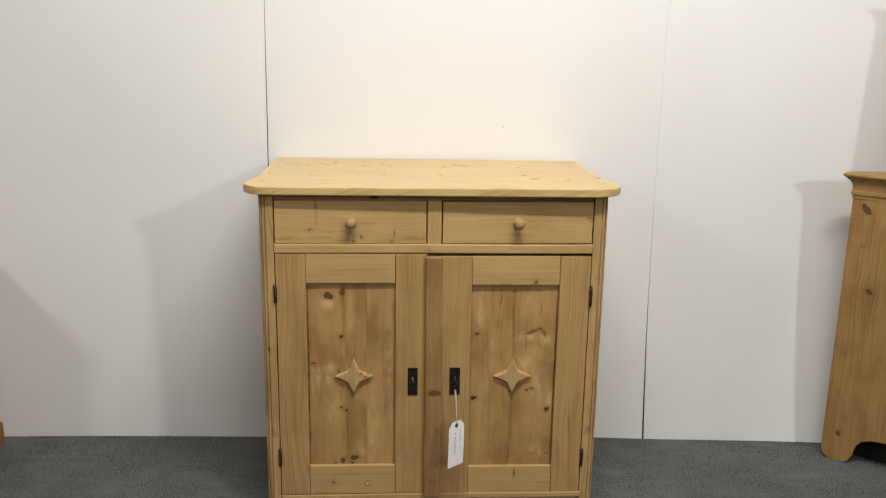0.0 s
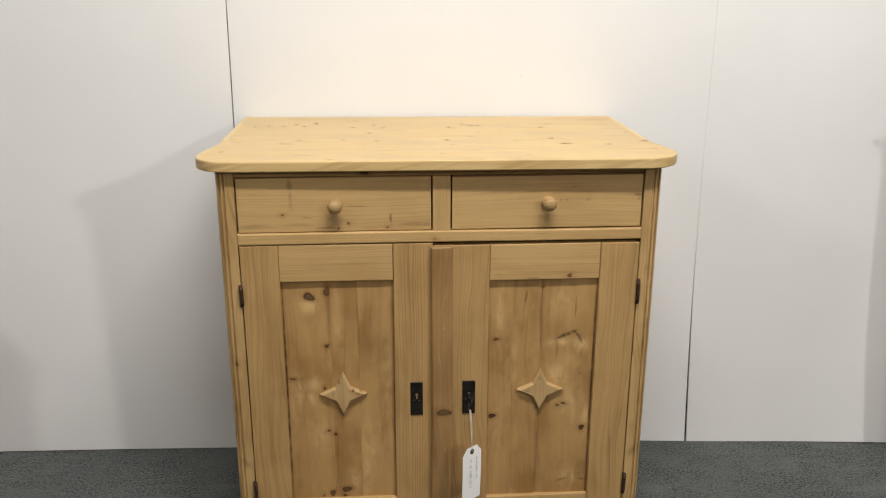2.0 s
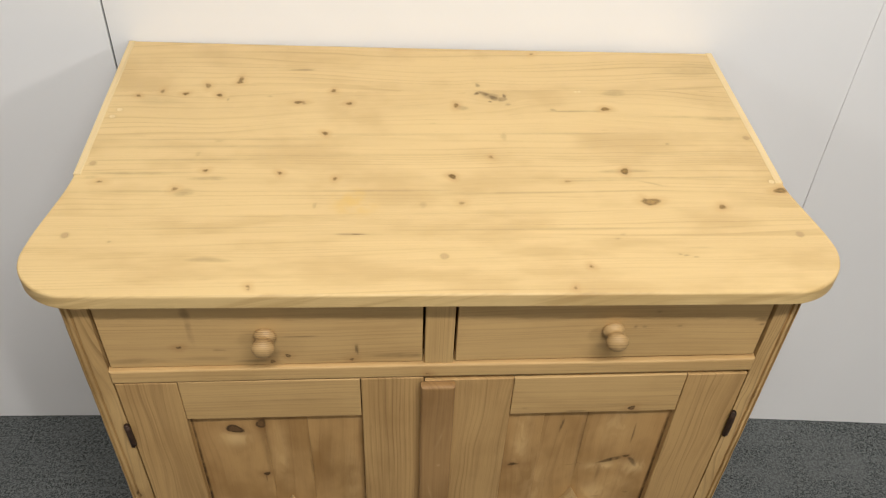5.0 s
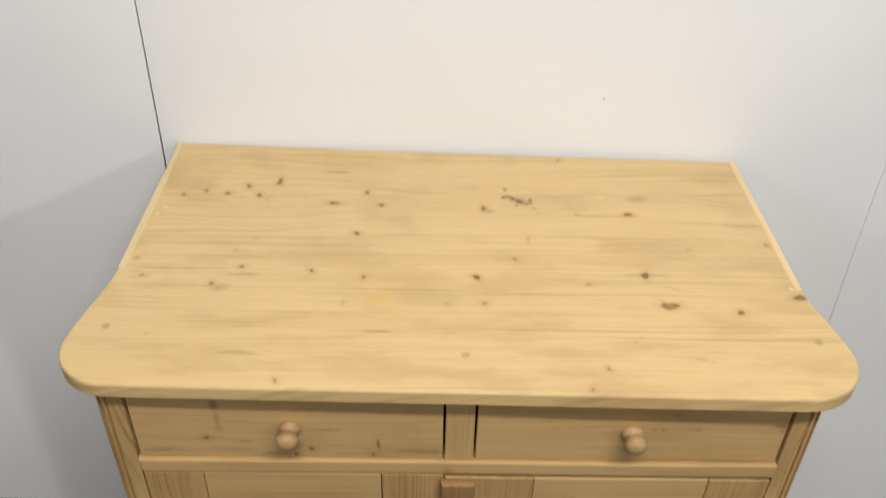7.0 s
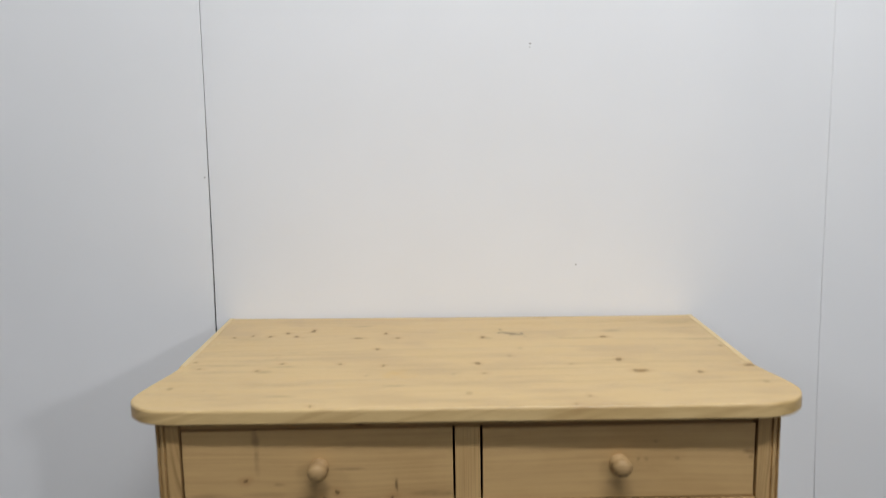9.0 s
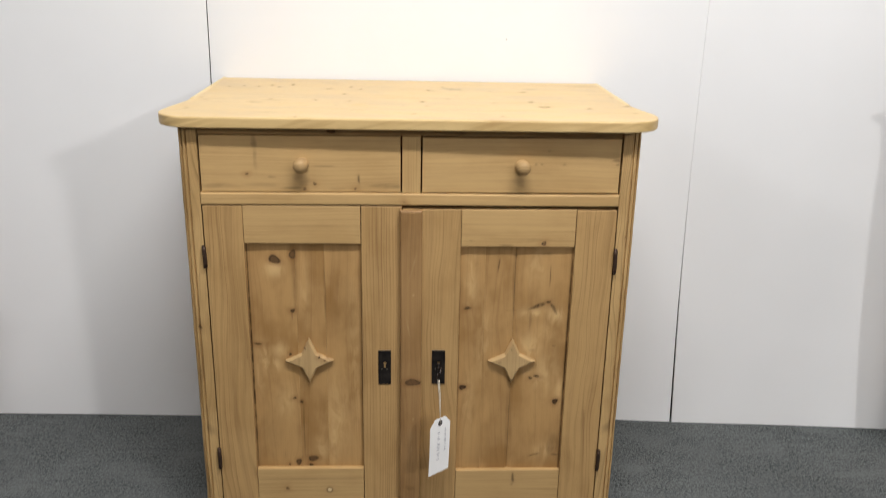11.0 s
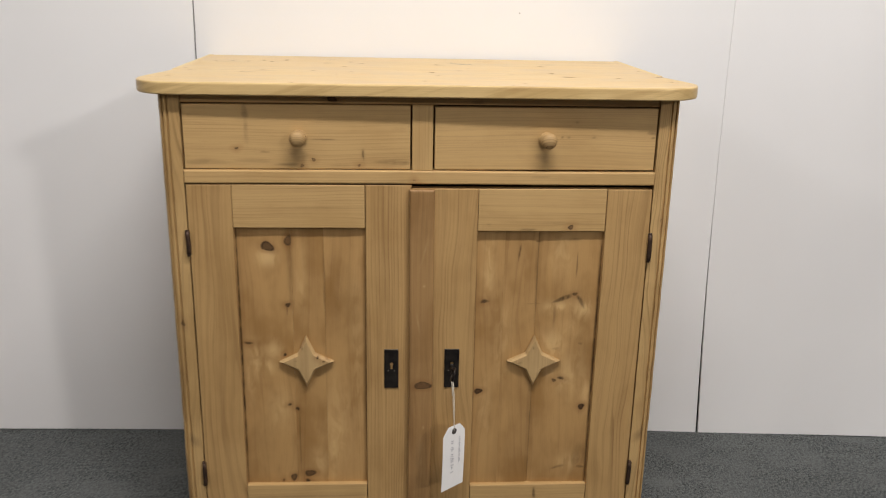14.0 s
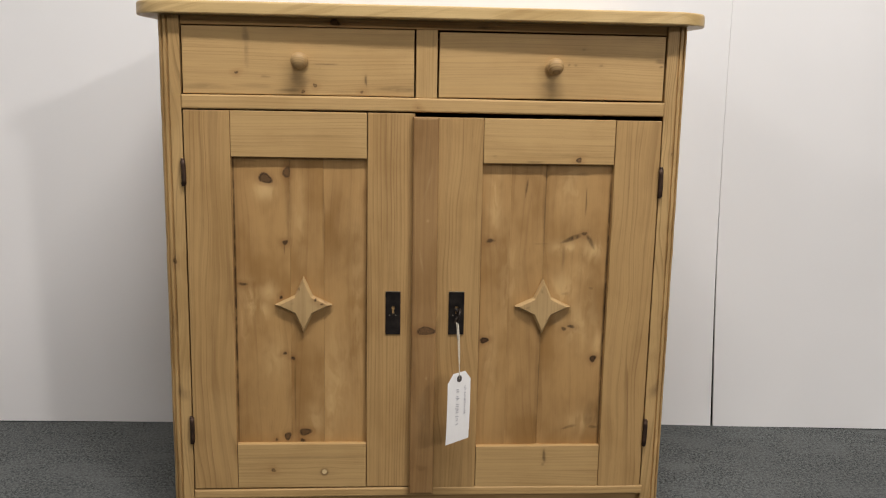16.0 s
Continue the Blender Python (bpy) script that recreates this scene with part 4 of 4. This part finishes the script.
RIGHT_SWIRLS = [(0.315, 0.545, 0.02, 0.02, -0.77), (0.268, 0.548, 0.03, 0.012, -0.68), (0.262, 0.468, 0.028, 0.03, -0.51), (0.3, 0.4, 0.03, 0.05, -0.51), (0.16, 0.48, 0.02, 0.1, -0.37),
                (0.13, 0.62, 0.014, 0.08, -0.42), (0.27, 0.66, 0.02, 0.05, -0.42), (0.335, 0.36, 0.010, 0.03, -0.6), (0.295, 0.50, 0.02, 0.02, -0.45), (0.262, 0.41, 0.012, 0.02, -0.5), (0.13, 0.33, 0.016, 0.08, -0.35), (0.31, 0.2, 0.03, 0.02, -0.59)]
right_door = door((WAVY_PINE, WAVY_PINE), -0.0195, 0.1040, 0.3480, 0.4322, 0.0705, 0.1565, 0.7050, 0.7868,
                  RIGHT_KNOTS + RIGHT_LINES + RIGHT_SWIRLS,
                  [(0.125, 0.718, 0.004, 0.002, 0.5), (0.281, 0.713, 0.006, 0.004, 0.85), (0.20, 0.708, 0.012, 0.002, 0.6), (0.24, 0.722, 0.08, 0.003, 0.2)],
                  [(0.239, 0.136, 0.0032, 0.013, 0.75), (0.237, 0.119, 0.0035, 0.003, 0.35)],
                  [(0.160, 0.00003), (0.225, 0.0002)], (0.2248, 0.4355), ((-0.002, 0.030, 0.0016, 0.8), (-0.028, -0.002, 0.0028, 0.5), (0.006, -0.026, 0.0014, 0.4)), (0.0462, 0.0752, 0.3825, 0.4640), 0.4345, ((0.648, 0.700), (0.160, 0.209)),
                  "panelled pine door with a star, key in its lock")
mesh = grained(front_board(-0.0245, 0.0225, 0.0655, 0.7875, -0.0150, 0.0132, 0.005, 0.0022, 0.0004), 2,
               [(0.003, 0.392, 0.0165, 0.0080, 1.0, 10), (0.0, 0.70, 0.010, 0.05, 0.10), (0.0, 0.20, 0.012, 0.08, 0.2), (-0.002, 0.12, 0.01, 0.006, 0.35), (0.004, 0.60, 0.0022, 0.0025, -0.9), (0.002, 0.66, 0.0016, 0.028, -0.6, -14), (-0.006, 0.52, 0.0016, 0.02, -0.5, 10), (0.006, 0.30, 0.002, 0.003, -0.7), (0.0, 0.24, 0.008, 0.03, -0.3)])
link("closing_strip", mesh, STRIP_PINE, right_door, "darker rounded strip covering the gap between the doors")

# ---- key and price tag ----
key = thing("key", "dark iron key in the door lock", "key", (0.0612, 0.0, 0.431))
link("shank", tube([(0.0612, 0.010, 0.431), (0.0612, -0.010, 0.431), (0.0612, -0.026, 0.4305)], 0.0022), IRON, key)
link("collar", tube([(0.0612, -0.0065, 0.431), (0.0612, -0.0095, 0.431)], 0.0038), IRON, key)
link("bow", tube([(0.0612 + 0.0035 * math.sin(w), -0.038 - 0.013 * math.cos(w), 0.4265 + 0.0125 * math.sin(w)) for w in [i * math.pi / 9 for i in range(18)]], 0.0024, 8, True), IRON, key)

tag = thing("price_tag", "white card price tag on a string hanging from the key", "tag", (0.0635, -0.056, 0.3095))
TAG_TURN = math.radians(39)
TAG_W, TAG_L = 0.058, 0.129


def tag_place(a, b, d):
    """Across, down and out of the card, into the world."""
    bow = 0.010 * (b / TAG_L) ** 2 * 0.5
    x = a * math.cos(TAG_TURN) + (d - bow) * math.sin(TAG_TURN)
    y = a * math.sin(TAG_TURN) - (d - bow) * math.cos(TAG_TURN)
    return 0.0648 + x, -0.050 + y - 0.16 * b, 0.323 - 0.99 * b


def tag_sheet(points_front, thick, base=0.0):
    verts = [tag_place(a, b, base + thick) for a, b in points_front] + [tag_place(a, b, base) for a, b in points_front]
    n = len(points_front)
    faces = [tuple(range(n)), tuple(range(2 * n - 1, n - 1, -1))] + [(i, i + n, (i + 1) % n + n, (i + 1) % n) for i in range(n)]
    return verts, faces


def tag_mesh(outline, thick, base=0.0):
    verts, faces = tag_sheet(outline, thick, base)
    mesh = bpy.data.meshes.new("card")
    mesh.from_pydata(verts, [], faces)
    bm = bmesh.new()
    bm.from_mesh(mesh)
    bmesh.ops.recalc_face_normals(bm, faces=bm.faces)
    bm.to_mesh(mesh)
    bm.free()
    return mesh


h = TAG_W / 2
edge = [(-h, b) for b in np.linspace(TAG_L, 0.016, 7)] + [(-h + 0.014, 0.0), (h - 0.014, 0.0)] + [(h, b) for b in np.linspace(0.016, TAG_L, 7)]
link("card", tag_mesh(edge, 0.0006), CARD, tag, "white card with clipped corners")
ring = [(0.0062 * math.cos(i * math.pi / 8), 0.0115 + 0.0062 * math.sin(i * math.pi / 8)) for i in range(16)]
link("eyelet", tag_mesh(ring, 0.0010, -0.0002), EYELET, tag, "dark reinforced eyelet")
# two lines of faded handwriting, as plain strokes that run down the card
hand = random.Random(11)
for row, start, stop, size, gap in ((0.004, 0.030, 0.098, 0.0095, 0.0042), (-0.015, 0.024, 0.080, 0.0055, 0.0032)):
    b = start
    while b < stop:
        w, slope = size * hand.uniform(0.45, 1.0), hand.uniform(-0.0022, 0.0030)
        if hand.random() > 0.16:
            link("pen_stroke", tag_mesh([(-row - w * 0.5, b), (-row + w * 0.5, b + slope), (-row + w * 0.5, b + slope + 0.0011), (-row - w * 0.5, b + 0.0011)], 0.0003, 0.0005), INK, tag)
        b += gap * hand.uniform(0.7, 1.3)
hole = Vector(tag_place(0, 0.0115, 0.0008))
ends = Vector((0.0612, -0.046, 0.4145))
for k, off in enumerate((-0.0011, 0.0013)):
    pts = [ends + (hole - ends) * f + Vector((off * math.sin(math.pi * min(1, f * 1.3)), -0.0015 * math.sin(math.pi * f), 0)) for f in np.linspace(0, 1, 9)]
    link("string", tube(pts, 0.0008, 6), STRING, tag, "thin cotton string")
pts = [ends + Vector((-0.003 + 0.002 * f, -0.003, 0.004 - 0.032 * f)) for f in np.linspace(0, 1, 5)]
link("string_end", tube(pts, 0.0009, 6), STRING, tag)

# ---- corner cupboard at the side ----
corner = thing("corner_cupboard", "orange-brown pine cupboard with a moulded cornice and cut-out feet", "cupboard", (1.6, 0.1, 0))
A, B = Vector((1.345, 0.345)), Vector((1.345 + 0.60 * 0.707, 0.345 - 0.60 * 0.707))
ALONG, INTO = Vector((0.7071, -0.7071)), Vector((0.7071, 0.7071))


def diagonal_panel(outline, lo, hi):
    """An upright panel on the cupboard's diagonal face: outline in (run, height)."""
    mesh = prism(outline, lo, hi, 1)
    for v in mesh.vertices:
        p = A + ALONG * v.co.x + INTO * v.co.y
        v.co = Vector((p.x, p.y, v.co.z))
    return mesh


def flat_panel(outline, lo, hi, step, knots):
    mesh = prism(outline, lo, hi, 1)
    bm = bmesh.new()
    bm.from_mesh(mesh)
    for k in range(1, int(0.30 / step)):
        bmesh.ops.bisect_plane(bm, geom=bm.verts[:] + bm.edges[:] + bm.faces[:], plane_co=(k * step, 0, 0), plane_no=(1, 0, 0))
    for k in range(1, int(0.93 / step)):
        bmesh.ops.bisect_plane(bm, geom=bm.verts[:] + bm.edges[:] + bm.faces[:], plane_co=(0, 0, k * step), plane_no=(0, 0, 1))
    bm.to_mesh(mesh)
    bm.free()
    grained(mesh, 2, knots)
    for v in mesh.vertices:
        p = A + ALONG * v.co.x + INTO * v.co.y
        v.co = Vector((p.x, p.y, v.co.z))
    return mesh


arch = [(0, 0.034), (0.004, 0.020), (0.012, 0.009), (0.026, 0.002), (0.042, 0.0), (0.066, 0.001), (0.086, 0.010), (0.097, 0.028), (0.105, 0.066), (0.120, 0.090), (0.15, 0.104), (0.20, 0.11), (0.40, 0.11), (0.45, 0.104), (0.480, 0.090), (0.495, 0.066), (0.503, 0.028), (0.514, 0.008), (0.532, 0), (0.588, 0), (0.60, 0.004)]
face_panel = flat_panel(arch + [(0.60, 0.925), (0, 0.925)], 0.0, 0.02, 0.012, [(0.045, 0.862, 0.010, 0.019, 0.8, 32), (0.085, 0.60, 0.013, 0.009, 0.8), (0.050, 0.100, 0.009, 0.010, 0.75), (0.05, 0.745, 0.02, 0.006, 0.5, 40), (0.04, 0.70, 0.006, 0.05, 0.25), (0.055, 0.16, 0.006, 0.022, 0.3), (0.035, 0.38, 0.006, 0.012, 0.35)])
link("front_panel", face_panel, OLD_PINE, corner, "plain pine panel with knots and a cut-out foot")
link("body", grained(prism([(1.362, 0.352), (1.766, -0.052), (2.02, -0.06), (2.02, 0.335), (1.362, 0.375)], 0.115, 0.925), 2), OLD_PINE, corner)
# Dark block that stands in for the deep shade behind the cut-out foot.
link("recess_shade", grained(prism([(1.465, 0.352), (1.785, 0.032), (1.80, 0.05), (1.80, 0.352)], 0.0, 0.1148), 2), BACKING, corner)
link("back_foot", grained(prism([(1.98, 0.28), (2.02, 0.28), (2.02, 0.335), (1.98, 0.335)], 0.0, 0.14), 2), OLD_PINE, corner)
link("back_foot", grained(prism([(1.98, -0.06), (2.02, -0.06), (2.02, 0.0), (1.98, 0.0)], 0.0, 0.14), 2), OLD_PINE, corner)


def cornice(out, lo, hi):
    c = [A - ALONG * out - INTO * out * 0.9, B + ALONG * out - INTO * out]
    return grained(prism([(c[0].x, c[0].y), (c[1].x, c[1].y), (2.03 + out, -0.08 - out), (2.03 + out, 0.335), (1.365 - out * 0.8, 0.378)], lo, hi), 0)


link("cornice", cornice(0.002, 0.893, 0.9046), OLD_PINE, corner)


def run_moulding(profile):
    """A moulded edge round the cupboard: (reach, height) pairs from the bottom up."""
    verts, faces = [], []
    for out, h in profile:
        c = [A - ALONG * out - INTO * out * 0.9, B + ALONG * out - INTO * out]
        verts += [(c[0].x, c[0].y, h), (c[1].x, c[1].y, h), (2.03 + out, -0.08 - out, h), (2.03 + out, 0.335, h), (1.365 - out * 0.8, 0.378, h)]
    for k in range(len(profile) - 1):
        for i in range(5):
            j = (i + 1) % 5
            faces.append((k * 5 + i, k * 5 + j, k * 5 + 5 + j, k * 5 + 5 + i))
    faces += [(4, 3, 2, 1, 0), tuple(range(len(verts) - 5, len(verts)))]
    mesh = bpy.data.meshes.new("moulding")
    mesh.from_pydata(verts, [], faces)
    return grained(crisp(mesh, 0.5), 0)


link("moulding", run_moulding([(0.003, 0.9048), (0.0062, 0.9058), (0.0068, 0.911), (0.0062, 0.9165), (0.0035, 0.918), (0.0040, 0.930), (0.0060, 0.940), (0.0105, 0.949), (0.0170, 0.955), (0.0215, 0.9585), (0.0220, 0.9615)]), OLD_PINE, corner)
link("cupboard_top", run_moulding([(0.0245, 0.9617), (0.0280, 0.9635), (0.0300, 0.9680), (0.0290, 0.9720), (0.0255, 0.9740)]), OLD_PINE, corner, "thin pine top with a rounded edge")
# Tall piece out of view, added to cast its stepped shadow on the wall.
mesh = prism([(1.485, 0.335), (1.80, 0.02), (2.02, 0.0), (2.02, 0.335)], 0.9742, 1.5000)
for v in mesh.vertices:  # drawn in upwards to slant its shadow's edge on the wall
    if v.co.x < 1.6:
        v.co.x += 0.055 * (v.co.z - 0.9742)
link("unseen_case", grained(mesh, 2), OLD_PINE, corner)
link("unseen_cornice", grained(prism([(1.500, 0.338), (1.79, -0.02), (2.04, -0.03), (2.04, 0.338)], 1.5002, 1.512), 2), OLD_PINE, corner)
link("unseen_cornice", grained(prism([(1.480, 0.340), (1.78, -0.03), (2.05, -0.04), (2.05, 0.340)], 1.5122, 1.528), 2), OLD_PINE, corner)

# ---- chest on the other side ----
chest = thing("chest", "reddish-brown wooden chest with a plinth on the carpet", "chest", (-1.8, 0.3, 0))
mesh = box(-2.30, -1.442, 0.12, 0.525, 0.0, 0.078)
bm = bmesh.new()
bm.from_mesh(mesh)
bmesh.ops.bevel(bm, geom=[e for e in bm.edges if max(v.co.z for v in e.verts) > 0.07], offset=0.014, segments=4, affect="EDGES", profile=0.5)
bm.to_mesh(mesh)
bm.free()
link("plinth", grained(mesh, 0), RED_PINE, chest)
link("body", grained(box(-2.29, -1.475, 0.14, 0.52, 0.0782, 0.62), 0), RED_PINE, chest)
link("lid", grained(box(-2.31, -1.462, 0.115, 0.522, 0.6202, 0.645), 0), RED_PINE, chest)
